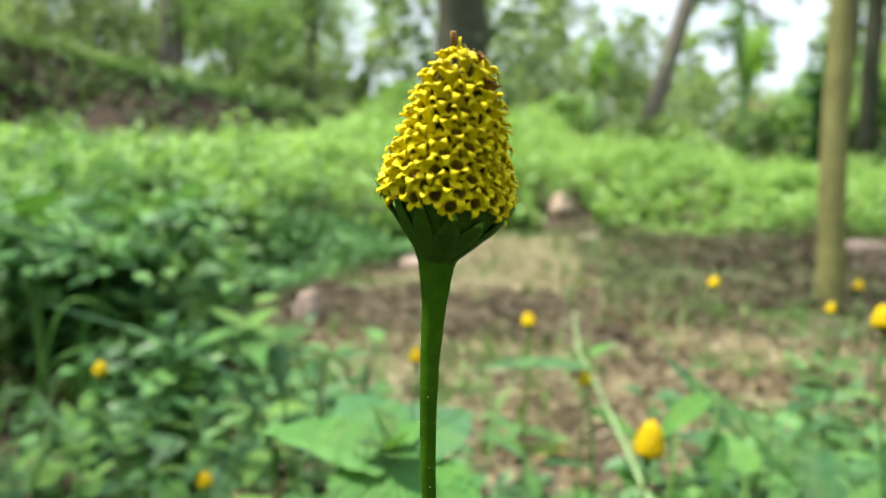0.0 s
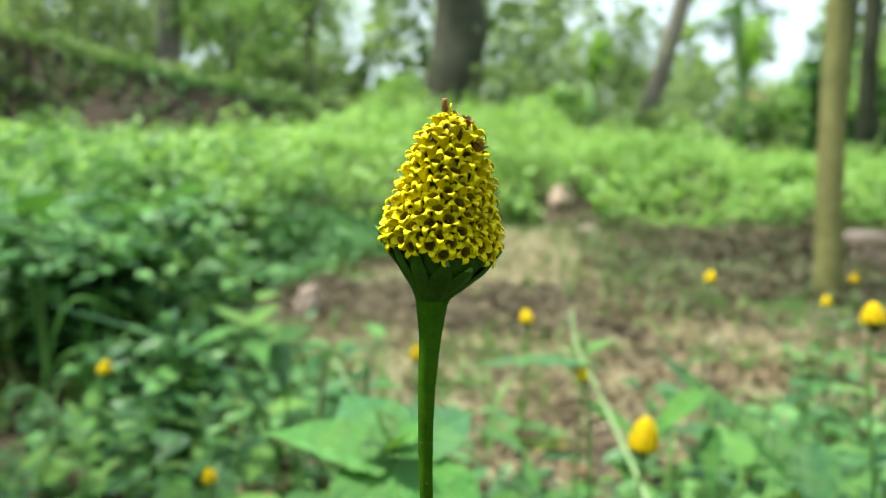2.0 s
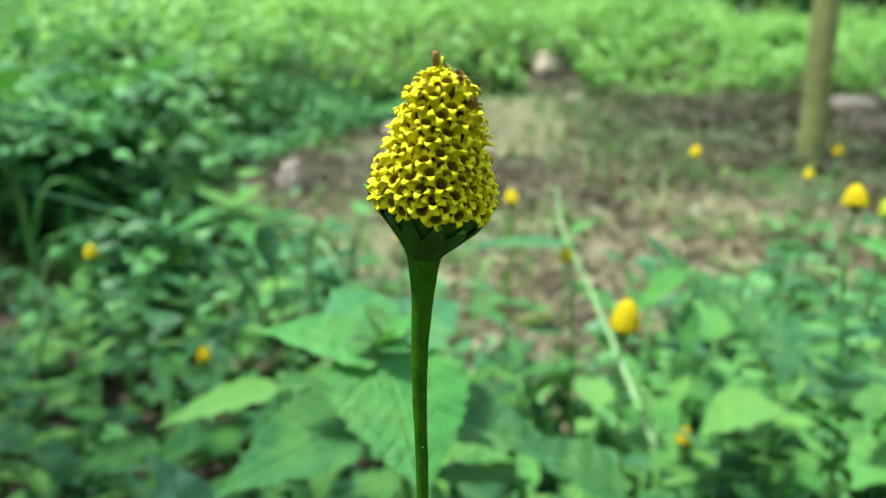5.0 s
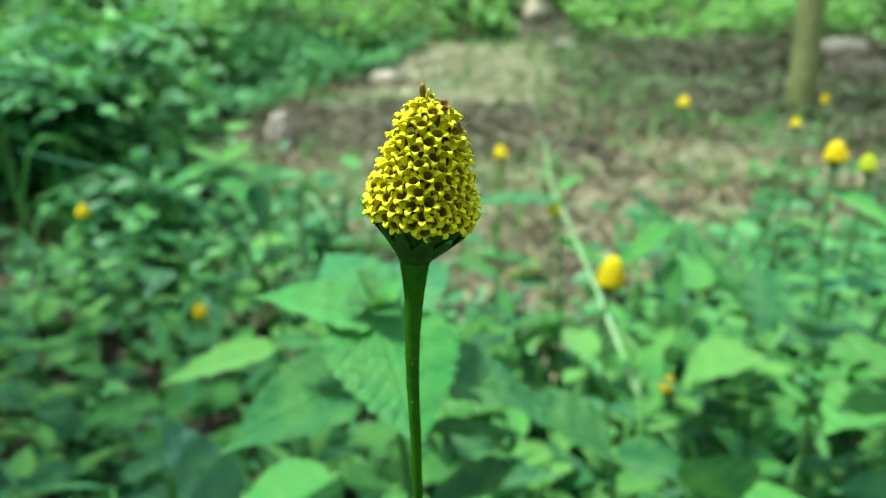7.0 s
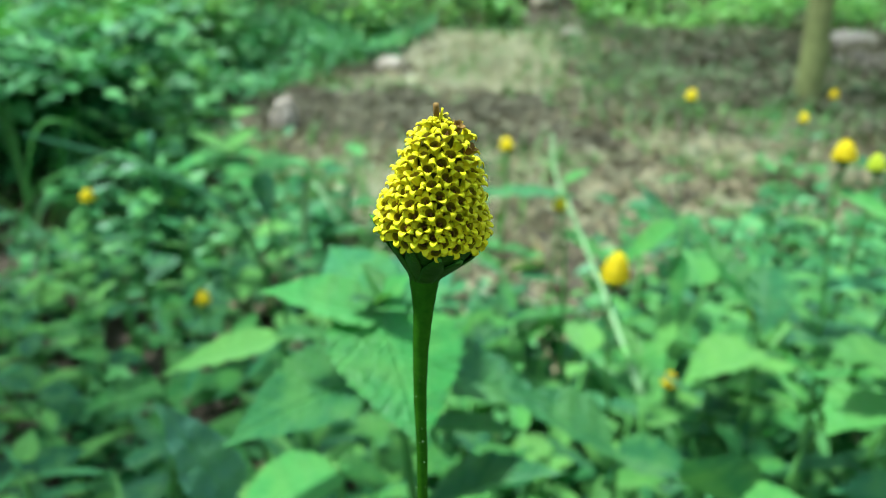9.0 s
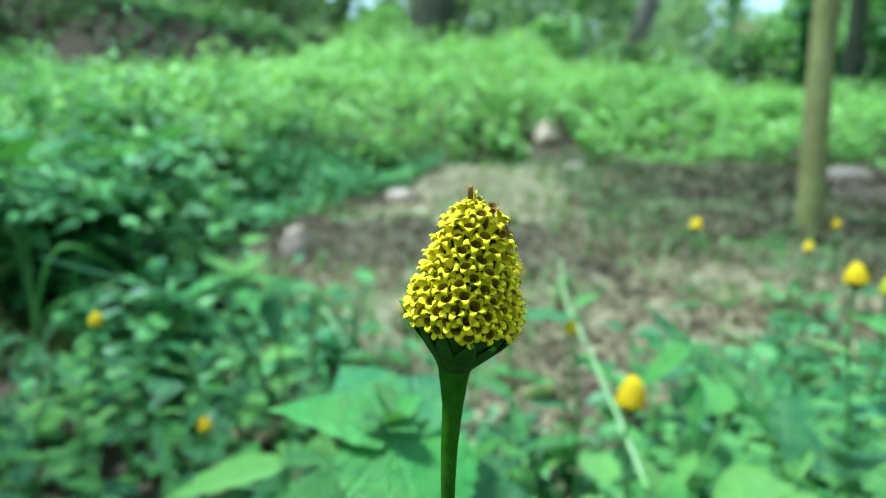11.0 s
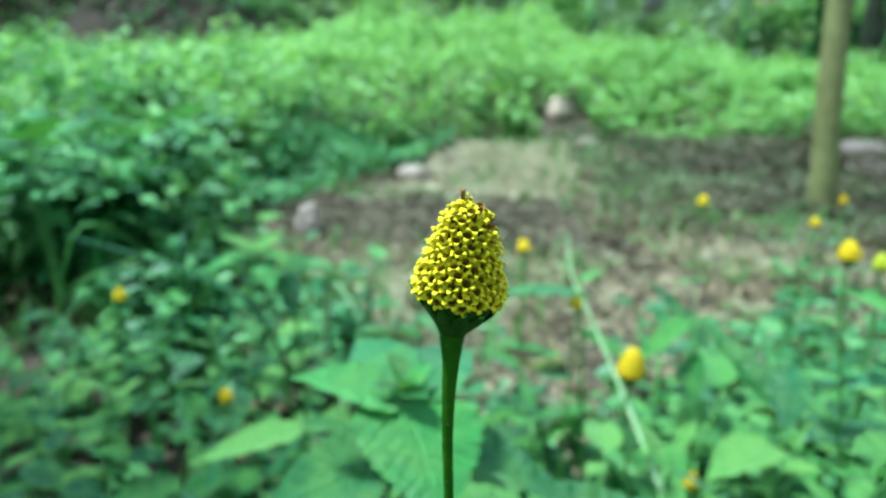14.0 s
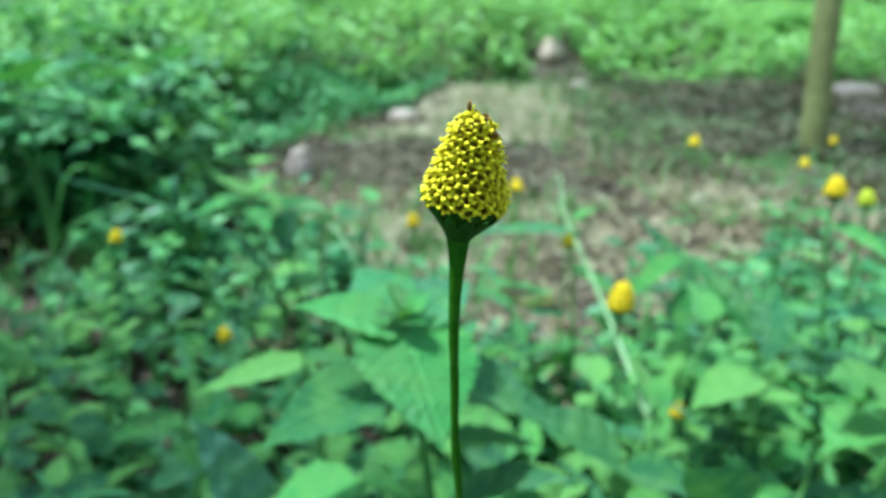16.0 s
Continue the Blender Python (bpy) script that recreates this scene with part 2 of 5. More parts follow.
M_DARKROCK = plain("dark_rock", [(0.25, (0.068, 0.0553, 0.051)), (0.5, (0.136, 0.106, 0.0935)), (0.8, (0.255, 0.2, 0.17))], 12, 0.9, 0.6, 0.01)

# ---- building helpers ----


def mesh_of(name, bm, mats, smooth=True):
    me = bpy.data.meshes.new(name)
    bm.normal_update()
    bm.to_mesh(me)
    bm.free()
    for m in mats if isinstance(mats, (list, tuple)) else [mats]:
        me.materials.append(m)
    if smooth:
        me.polygons.foreach_set("use_smooth", [True] * len(me.polygons))
    return me


def hang(name, me, parent=None, m=None, label=""):
    """A mesh object, a child of parent where one is given, at the pose m in the parent's space."""
    ob = new(name, me)
    if parent:
        ob.parent = parent
    if m is not None:
        ob.matrix_basis = m
    return tagged(ob, label)


def part(name, bm, mats, parent, label="", m=None):
    return hang(name, mesh_of(name, bm, mats), parent, m, label)


def root(name, label, category, group="", at=(0, 0, 0)):
    ob = new(name)
    ob.empty_display_size = 0.02
    ob.location = at
    return tagged(ob, label, category, group)


def tube(bm, pts, radii, sides=8, wobble=0.0, cap=True):
    """A round, tapered, bent rod through pts."""
    pts = [Vector(p) for p in pts]
    rings = []
    side = Vector((1, 0, 0))
    for i, (p, r) in enumerate(zip(pts, radii)):
        d = (pts[min(i + 1, len(pts) - 1)] - pts[max(i - 1, 0)]).normalized()
        if abs(d.dot(side)) > 0.9:
            side = Vector((0, 1, 0))
        u = (side - d * side.dot(d)).normalized()
        v = d.cross(u)
        ring = []
        for k in range(sides):
            a = 2 * math.pi * k / sides
            rr = r * (1 + wobble * noise.noise((math.cos(a) * 1.5, math.sin(a) * 1.5, i * 0.7 + p.x * 5)))
            ring.append(bm.verts.new(p + (u * math.cos(a) + v * math.sin(a)) * rr))
        rings.append(ring)
    for a, b in zip(rings, rings[1:]):
        for k in range(sides):
            bm.faces.new((a[k], a[(k + 1) % sides], b[(k + 1) % sides], b[k]))
    if cap:
        bm.faces.new(rings[0][::-1])
        bm.faces.new(rings[-1])
    return bm


def curve_points(pts, n):
    """n points on a smooth curve through pts."""
    pts = [Vector(p) for p in pts]
    out = []
    for i in range(n):
        f = i / (n - 1) * (len(pts) - 1)
        k = min(int(f), len(pts) - 2)
        u = f - k
        p0, p1, p2, p3 = pts[max(k - 1, 0)], pts[k], pts[k + 1], pts[min(k + 2, len(pts) - 1)]
        out.append(0.5 * ((2 * p1) + (p2 - p0) * u + (2 * p0 - 5 * p1 + 4 * p2 - p3) * u * u + (3 * p1 - p0 - 3 * p2 + p3) * u ** 3))
    return out


def leaf_cloud(name, places, sizes, mat, rng, width=0.55, tilt=0.6, label="", category="", parent=None, droop=0.15, upright=False):
    """Many small folded leaves in one mesh, one at each place."""
    c = np.asarray(places, dtype=float)
    k = len(c)
    s = np.asarray(sizes, dtype=float).reshape(k, 1)
    az = rng.uniform(0, 2 * np.pi, k)
    d = np.stack([np.cos(az), np.sin(az), rng.normal(-droop, tilt * 0.6, k)], 1)
    if upright:
        d[:, 2] = np.abs(d[:, 2]) + 1.6
    d /= np.linalg.norm(d, axis=1, keepdims=True)
    up = np.stack([rng.normal(0, tilt, k), rng.normal(0, tilt, k), np.ones(k)], 1)
    r = np.cross(d, up)
    r /= np.linalg.norm(r, axis=1, keepdims=True)
    nrm = np.cross(r, d)
    w = width * rng.uniform(0.8, 1.2, (k, 1)) * s * 0.5
    base, tip = c - d * s * 0.5, c + d * s * 0.5 - nrm * s * 0.12
    mid = c - d * s * 0.06 - nrm * w * 0.3
    v = np.stack([base, c - d * s * 0.08 + r * w, tip, c - d * s * 0.08 - r * w, mid], 1).reshape(-1, 3)
    o = np.arange(k)[:, None] * 5
    tri = np.concatenate([o + np.array(q) for q in ((0, 1, 4), (1, 2, 4), (2, 3, 4), (3, 0, 4))], 1).reshape(-1, 3)
    me = bpy.data.meshes.new(name)
    me.from_pydata(v.tolist(), [], tri.tolist())
    me.materials.append(mat)
    ob = hang(name, me, parent)
    return tagged(ob, label, category, "", "stuff")


def sprigs(name, spots, mat, rng, label, category, leaf=(0.04, 0.07), width=0.34, stems=3):
    """Many bushy plants in one mesh: leaning stems set with pairs of folded, pointed leaves. spots: x, y, z and height of each."""
    base, way, size, rods = [], [], [], []
    for x, y, z, tall in spots:
        for k in range(rng.integers(1, stems + 1)):
            a, out = rng.uniform(0, math.tau), rng.uniform(0.05, 0.5) * tall
            foot, top = Vector((x, y, z - 0.01)), Vector((x + math.cos(a) * out, y + math.sin(a) * out, z + tall * rng.uniform(0.7, 1.05)))
            mid = foot.lerp(top, 0.5) + Vector((-math.cos(a), -math.sin(a), 0)) * out * 0.15
            rods.append((foot, mid, top))
            n = max(3, int(tall / 0.035))
            turn = rng.uniform(0, 3)
            for i in range(n):
                u = 0.25 + 0.75 * i / (n - 1)
                at = foot.lerp(mid, u * 2) if u < 0.5 else mid.lerp(top, u * 2 - 1)
                for side in (0, math.pi):
                    b = turn + i * 1.57 + side + rng.uniform(-0.4, 0.4)
                    base.append(at)
                    way.append((math.cos(b), math.sin(b), rng.uniform(-0.35, 0.45) + 0.35 * (i == n - 1)))
                    size.append(rng.uniform(*leaf) * (1.1 - 0.5 * abs(u - 0.6)))
    c, d = np.array([tuple(q) for q in base]), np.array(way)
    k = len(c)
    d /= np.linalg.norm(d, axis=1, keepdims=True)
    ln = np.array(size)[:, None]
    up = np.stack([rng.normal(0, 0.25, k), rng.normal(0, 0.25, k), np.ones(k)], 1)
    r = np.cross(d, up)
    r /= np.linalg.norm(r, axis=1, keepdims=True)
    nrm = np.cross(r, d)
    w = width * rng.uniform(0.75, 1.2, (k, 1)) * ln
    bend = rng.uniform(0.05, 0.35, (k, 1))

    def row(u, wide):
        m = c + d * ln * u - nrm * ln * bend * u * u
        return [m - r * w * wide + nrm * w * wide * 0.3, m, m + r * w * wide + nrm * w * wide * 0.3]

    v = np.stack([c, *row(0.3, 1.0), *row(0.65, 0.72), row(1.0, 0.0)[1]], 1).reshape(-1, 3)
    o = np.arange(k) * 8
    faces = [tuple(int(q + i) for i in f) for q in o for f in ((0, 2, 1), (0, 3, 2), (1, 2, 5, 4), (2, 3, 6, 5), (4, 5, 7), (5, 6, 7))]
    verts = v.tolist()
    for rod in rods:
        q = len(verts)
        for p, t in zip(rod, (0.0022, 0.0018, 0.001)):
            verts += [(p.x + t, p.y, p.z), (p.x - t * 0.5, p.y + t * 0.87, p.z), (p.x - t * 0.5, p.y - t * 0.87, p.z)]
        faces += [(q + 3 * i + j, q + 3 * i + (j + 1) % 3, q + 3 * i + 3 + (j + 1) % 3, q + 3 * i + 3 + j) for i in (0, 1) for j in range(3)]
    me = bpy.data.meshes.new(name)
    me.from_pydata(verts, [], faces)
    me.materials.append(mat)
    return tagged(hang(name, me), label, category, "", "stuff")


# ---- the ground: level by the flower, rising to a green slope, an earth bank beyond ----


def ease(a, b, x):
    u = min(max((x - a) / (b - a), 0), 1)
    return u * u * (3 - 2 * u)


def ramp_line(x, stops):
    for (x0, v0), (x1, v1) in zip(stops, stops[1:]):
        if x < x1:
            return v0 + (v1 - v0) * min(max((x - x0) / (x1 - x0), 0), 1)
    return stops[-1][1]


def slope_foot(x):
    return 2.35 + 1.75 * ease(-1.3, 0.5, x)


def crest(x):
    return ramp_line(x, [(-3, 0.42), (-1.7, 0.46), (-0.7, 0.66), (0.3, 0.74), (1.2, 0.52), (2.4, 0.37), (5, 0.33)])


def height(x, y):
    h = 0.035 * min(max(y - 1.8, 0), 3) * ease(1.6, 2.6, y)
    foot = slope_foot(x)
    top = 6.0 - 0.8 * ease(0.6, 2.2, x)
    u = min(max((y - foot) / (top - foot), 0), 1)
    h += (crest(x) - h) * (u ** 0.8)
    if y > 7.0 and x < -1.3:
        h += (0.55 * ease(1.3, 1.8, -x) + 0.22 * min(max(-1.9 - x, 0), 4)) * ease(7.3, 7.75, y + 0.2 * math.sin(x * 1.7))
    h += 0.02 * max(min(y, 40) - 9, 0)
    rough = 0.02 if y < 2 else 0.045
    return h + rough * noise.noise((x * 1.6, y * 1.6, 0.3)) + 0.01 * noise.noise((x * 7, y * 7, 2.0))


def spread(a, n, far):
    """n+1 stops from -far to far, close together near 0."""
    return [math.sinh(a * (2 * i / n - 1)) / math.sinh(a) * far for i in range(n + 1)]


gb = bmesh.new()
xs, ys = spread(7.0, 150, 400), [v + 3.0 for v in spread(6.6, 190, 400)]
grid = [[gb.verts.new((x, y, height(x, y))) for x in xs] for y in ys]
for j in range(len(ys) - 1):
    for i in range(len(xs) - 1):
        gb.faces.new((grid[j][i], grid[j][i + 1], grid[j + 1][i + 1], grid[j + 1][i]))
ground = new("ground", mesh_of("ground", gb, M_GROUND))
tagged(ground, "brown forest floor of soil, moss and leaf litter", "ground", kind="structure")

rng = np.random.default_rng(7)


def on_ground(n, xr, yr, keep=None, lift=0.0):
    """n random places on the ground within a stretch of the plan."""
    out = []
    while len(out) < n:
        x, y = rng.uniform(*xr), rng.uniform(*yr)
        if keep is None or keep(x, y):
            out.append((x, y, height(x, y) + lift))
    return np.array(out)


def litter_zone(x, y):
    return y < slope_foot(x) + 0.1 and (y > 1.0 or (x > -0.3 and y > 0.64))


def cover_place(n, xr, yr, tall, keep):
    out = on_ground(n, xr, yr, keep)
    for q in out:
        bump = 0.5 + 0.9 * noise.noise((q[0] * 2.3, q[1] * 2.3, 4.0))
        q[2] += rng.uniform(0.0, 1.0) ** 0.7 * tall * max(bump, 0.15)
    return out


# what stands clear of the weeds in front of it
CLEAR = [(-0.045, 0.288, 0.332), (-0.059, 0.236, 0.337), (0.012, 0.290, 0.328), (-0.074, 0.212, 0.280), (0.062, 0.270, 0.265), (-0.04, 0.245, 0.27), (0.03, 0.26, 0.262),
         (-0.357, 0.70, 0.255), (-0.292, 0.70, 0.232), (-0.214, 0.70, 0.192), (-0.401, 0.60, 0.175), (-0.235, 0.80, 0.225), (-0.267, 0.79, 0.245), (-0.19, 0.79, 0.23),
         (-0.55, 1.20, 0.32), (-0.50, 1.20, 0.30), (-0.61, 1.30, 0.39), (-0.58, 1.0, 0.34), (-0.123, 0.278, 0.245), (-0.107, 0.275, 0.215), (-0.095, 0.27, 0.20), (-0.344, 0.682, 0.204), (-0.215, 0.612, 0.128),
         (0.185, 0.457, 0.147), (0.238, 0.457, 0.206), (0.110, 0.378, 0.272), (0.1257, 0.40, 0.215), (0.1118, 0.53, 0.255), (0.17, 0.485, 0.28), (0.205, 0.465, 0.255), (0.166, 0.42, 0.23), (0.234, 0.43, 0.21)]


def sight(x, y):
    """How high a plant at (x, y) may stand without hiding what lies behind it."""
    z = 9.0
    for a, b, c in CLEAR:
        if 0.1 < y < b - 0.015 and abs(x - a * y / b) < 0.034:
            z = min(z, 0.43 + (c - 0.43) * y / b - 0.015)
    return z


# ---- ground layers ----


def dark_band(x, y):
    """The dark band of soil that runs between the weeds and the dry grass."""
    n = 0.22 * noise.noise((x * 2.5, y * 2.5, 71)) + 0.1 * noise.noise((x * 7, y * 7, 72))
    return min(x + 0.85, 0.5 - x, (y - 1.62 + 0.1 * x) * 1.3, (2.42 + 0.1 * x - y) * 1.3) + n > 0.1


p = on_ground(8000, (-2.2, 4.0), (0.5, 4.3), lambda x, y: litter_zone(x, y) and not dark_band(x, y) and noise.noise((x * 1.7, y * 1.7, 8)) > -0.25, 0.01)
leaf_cloud("leaf_litter", p, rng.uniform(0.02, 0.055, len(p)), M_LITTER, rng, 0.5, 0.35, "dry brown and tan fallen leaves scattered on the soil", "leaf litter")
p = on_ground(7500, (-0.6, 1.6), (0.6, 2.1), litter_zone, 0.012)
leaf_cloud("leaf_litter", p, rng.uniform(0.012, 0.038, len(p)), M_LITTER, rng, 0.5, 0.5, "small broken dry leaves between the weeds and the slope", "leaf litter")
p = on_ground(7000, (-0.6, 1.8), (0.75, 2.2), lambda x, y: litter_zone(x, y) and not dark_band(x, y), 0.02)
leaf_cloud("dry_grass", p, rng.uniform(0.02, 0.06, len(p)), M_DRY, rng, 0.06, 0.9, "tangled straw-coloured grass on the litter", "dry grass", droop=-0.3)
p = on_ground(2600, (-0.5, 1.8), (0.8, 2.6), lambda x, y: litter_zone(x, y) and not dark_band(x, y) and noise.noise((x * 2.5, y * 2.5, 14)) > 0.0, 0.02)
leaf_cloud("green_grass", p, rng.uniform(0.018, 0.05, len(p)), M_GRASS, rng, 0.3, 0.5, "small green seedlings scattered on the litter", "grass", droop=-0.4)
p = on_ground(5200, (-1.6, 4.0), (1.0, 4.2), lambda x, y: litter_zone(x, y) and not dark_band(x, y) and noise.noise((x * 1.3, y * 1.3, 5)) > -0.1, 0.03)
leaf_cloud("dry_grass", p, rng.uniform(0.04, 0.11, len(p)), M_DRY, rng, 0.05, 0.9, "straw-coloured dry grass lying on the ground", "dry grass", droop=-0.2)
p = cover_place(4600, (0.75, 3.4), (1.7, 4.05), 0.15, lambda x, y: noise.noise((x * 1.5, y * 1.5, 3)) > -0.15 and rng.uniform(0, 0.5) < min(x - 0.55 - 0.18 * y, 3.4 - x, 0.5 * (y - 1.7), 4.05 - y) + 0.12)
leaf_cloud("dry_brush", p, rng.uniform(0.04, 0.10, len(p)), M_BRUSH, rng, 0.16, 0.9, "dark brown withered weeds and twigs lying on the soil", "brush", droop=-0.3)
p = cover_place(3600, (0.45, 1.9), (1.85, 3.0), 0.10, lambda x, y: noise.noise((x * 2.5, y * 2.5, 96)) > -0.2 and rng.uniform(0, 0.4) < min(x - 0.40 - 0.08 * y, 1.9 - x, y - 1.8, 3.0 - y) + 0.1)
leaf_cloud("dry_brush", p, rng.uniform(0.025, 0.07, len(p)), M_BRUSH, rng, 0.2, 0.8, "dark brown withered leaves and twigs before the slope", "brush", droop=-0.2)
p = cover_place(3400, (0.75, 2.6), (2.75, 4.05), 0.16, lambda x, y: noise.noise((x * 1.5, y * 1.5, 3)) > -0.2 and rng.uniform(0, 0.5) < min(x - 0.75, 2.6 - x, y - 2.75, 4.05 - y) + 0.15)
leaf_cloud("dry_brush", p, rng.uniform(0.04, 0.10, len(p)), M_BRUSH, rng, 0.16, 0.9, "dark brown withered weeds and twigs at the foot of the slope", "brush", droop=-0.3)
p = on_ground(2000, (-0.3, 1.5), (0.75, 2.6), lambda x, y: litter_zone(x, y) and not dark_band(x, y) and (y < 1.85 or x < 0.5) and noise.noise((x * 3, y * 3, 52)) > -0.2, 0.025)
leaf_cloud("dry_grass", p, rng.uniform(0.04, 0.12, len(p)), M_PALESTRAW, rng, 0.03, 0.7, "pale straw stalks tangled over the litter", "dry grass", droop=-0.1)
p = on_ground(900, (-0.36, 0.02), (0.85, 1.45), lambda x, y: noise.noise((x * 6, y * 6, 57)) > -0.15, 0.03)
leaf_cloud("dry_grass", p, rng.uniform(0.03, 0.09, len(p)), M_PALESTRAW, rng, 0.07, 0.8, "bright straw and dry blades beside the weeds", "dry grass", droop=-0.4)
p = on_ground(500, (-0.36, 0.02), (0.85, 1.45), lambda x, y: noise.noise((x * 6, y * 6, 58)) > 0.0, 0.03)
leaf_cloud("green_grass", p, rng.uniform(0.03, 0.07, len(p)), M_GRASS, rng, 0.15, 0.6, "fresh pale green grass beside the weeds", "grass", upright=True)
p = cover_place(2600, (0.5, 1.75), (1.95, 4.1), 0.14, lambda x, y: noise.noise((x * 3, y * 3, 61)) > -0.15 and rng.uniform(0, 0.4) < min(x - 0.45, 1.75 - x, y - 1.9, 4.15 - y) + 0.1)
leaf_cloud("dull_weeds", p, rng.uniform(0.03, 0.08, len(p)), M_DULL, rng, 0.2, 0.8, "dull greyish-green weeds among the dark brush", "weeds", droop=-0.3)
p = on_ground(2800, (-1.2, 4.0), (0.9, 4.2), lambda x, y: litter_zone(x, y) and not dark_band(x, y) and noise.noise((x * 1.1, y * 1.1, 9)) > -0.05, 0.04)
leaf_cloud("green_grass", p, rng.uniform(0.05, 0.13, len(p)), M_GRASS, rng, 0.09, 0.5, "short green grass tufts among the litter", "grass", upright=True)

p = on_ground(3000, (-0.25, 0.85), (2.3, 3.9), lambda x, y: litter_zone(x, y) and not dark_band(x, y) and x < 0.45 + 0.1 * (y - 2.3) and noise.noise((x * 2.2, y * 1.4, 40)) > -0.1 and rng.uniform(0, 0.5) < min(x + 0.25, 1.0 - x, y - 2.3, 3.9 - y) + 0.3 * noise.noise((x * 5, y * 5, 44)), 0.03)
leaf_cloud("dry_grass", p, rng.uniform(0.05, 0.12, len(p)), M_PALESTRAW, rng, 0.07, 0.9, "pale straw lying in front of the green slope", "dry grass", droop=-0.2)
p = on_ground(2600, (-0.9, 0.55), (1.6, 2.6), dark_band, 0.015)
leaf_cloud("dry_brush", p, rng.uniform(0.03, 0.08, len(p)), M_BRUSH, rng, 0.2, 0.6, "dark leaves and twigs on bare soil", "brush", droop=-0.1)


def on_slope(x, y):
    g = (height(x, y + 0.05) - height(x, y - 0.05)) / 0.1
    bare = 0.46 < x < 0.80 and y < 4.35
    return y > slope_foot(x) and abs(g) < 0.9 and not bare


p = cover_place(56000, (-3.6, 4.6), (2.3, 6.7), 0.38, lambda x, y: on_slope(x, y) and rng.uniform(0, 1) < 1.0 - 0.55 * ease(0.7, 1.8, -x))
p = np.array([q for q in p if q[0] > -1.3 or q[1] < 4.6 or q[2] < height(q[0], q[1]) + 0.16])
leaf_cloud("groundcover", p, rng.uniform(0.02, 0.052, len(p)), M_COVER, rng, 0.62, 0.45, "bright green low creeping groundcover on the slope", "groundcover")
# darker leaves spread here in place of the shade on the left slope
p = cover_place(6500, (-4.2, -0.8), (2.8, 6.7), 0.26, lambda x, y: on_slope(x, y) and noise.noise((x * 2, y * 2, 26)) > -0.2 and rng.uniform(0, 1) < ease(0.7, 1.7, -x))
leaf_cloud("groundcover", p, rng.uniform(0.03, 0.07, len(p)), M_BUSH, rng, 0.45, 0.6, "duller green weeds added to shade down the groundcover before the bank", "groundcover")
p = cover_place(1500, (-4.2, -0.8), (3.4, 6.7), 0.2, lambda x, y: on_slope(x, y) and noise.noise((x * 2, y * 2, 27)) > 0.05)
leaf_cloud("dull_weeds", p, rng.uniform(0.03, 0.09, len(p)), M_DULL, rng, 0.2, 0.8, "withering yellowish weeds among the groundcover before the bank", "weeds", droop=-0.3)
p = cover_place(11000, (-7, 8), (6.6, 12), 0.28, lambda x, y: on_slope(x, y) and not (x < -1.6 and 6.9 < y < 7.75))
leaf_cloud("groundcover", p, rng.uniform(0.07, 0.14, len(p)), M_HAZED_WOODS, rng, 0.55, 0.5, "green groundcover over the top of the bank", "groundcover")
p = cover_place(9500, (-3.6, -0.3), (2.2, 5.2), 0.36, lambda x, y: on_slope(x, y) and rng.uniform(-3.0, -0.3) > x and rng.uniform(2.8, 5.4) > y)
leaf_cloud("undergrowth", p, rng.uniform(0.035, 0.08, len(p)), M_UNDER, rng, 0.5, 0.55, "dark green taller undergrowth at the foot of the slope", "undergrowth")


def hollow(x, y):
    """A shaded pocket under the bushes."""
    return -0.80 < x < -0.44 and 0.80 < y < 1.25 and -0.8 < x / y < -0.52


def thicket(x, y):
    if hollow(x, y):
        return False
    edge = -0.30 - 0.28 * (y - 1.0) + 0.22 * noise.noise((x * 3, y * 3, 6))
    soft = min(x + 3.2, y - 0.7) + 0.35 * noise.noise((x * 2, y * 2, 17))
    return x < edge and rng.uniform(0, 0.5) < edge - x + 0.12 and rng.uniform(0, 0.7) < soft


p = cover_place(11000, (-3.2, 0.0), (0.7, 2.7), 0.25, thicket)
p = np.array([q for q in p if q[2] < sight(q[0], q[1])])
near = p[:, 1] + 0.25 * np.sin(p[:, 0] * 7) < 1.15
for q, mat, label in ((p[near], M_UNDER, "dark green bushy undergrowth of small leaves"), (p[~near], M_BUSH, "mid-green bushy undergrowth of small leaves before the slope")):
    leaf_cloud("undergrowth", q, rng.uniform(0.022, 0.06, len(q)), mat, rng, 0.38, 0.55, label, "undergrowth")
p = cover_place(2600, (-0.45, 0.55), (0.22, 0.66), 0.09, lambda x, y: noise.noise((x * 9, y * 9, 71)) > -0.3)
leaf_cloud("undergrowth", p, rng.uniform(0.015, 0.04, len(p)), M_UNDER, rng, 0.42, 0.5, "dark green seedlings on the shaded soil below the weeds", "undergrowth")
p = cover_place(3600, (-1.3, 1.4), (0.22, 1.05), 0.11, lambda x, y: (x < 0.1 or y < 0.85) and noise.noise((x * 9, y * 9, 2)) > (0.02 if x < 0 else -0.25) and rng.uniform(0, 0.35) < 1.15 - abs(x) + 0.3 * noise.noise((x * 4, y * 4, 12)))
leaf_cloud("undergrowth", p, rng.uniform(0.018, 0.045, len(p)), M_UNDER, rng, 0.42, 0.5, "low green seedlings covering the soil between the weeds", "undergrowth")

p = cover_place(8800, (-1.9, 0.0), (1.9, 3.6), 0.22, lambda x, y: y < slope_foot(x) + 0.25 and y > 2.22 + 2.6 * max(x + 0.48, -0.1) + 0.5 * noise.noise((x * 3, y * 3, 81)) and rng.uniform(0, 1) < 0.25 + (y - 2.12 - 2.6 * max(x + 0.48, -0.1)) / 0.8)
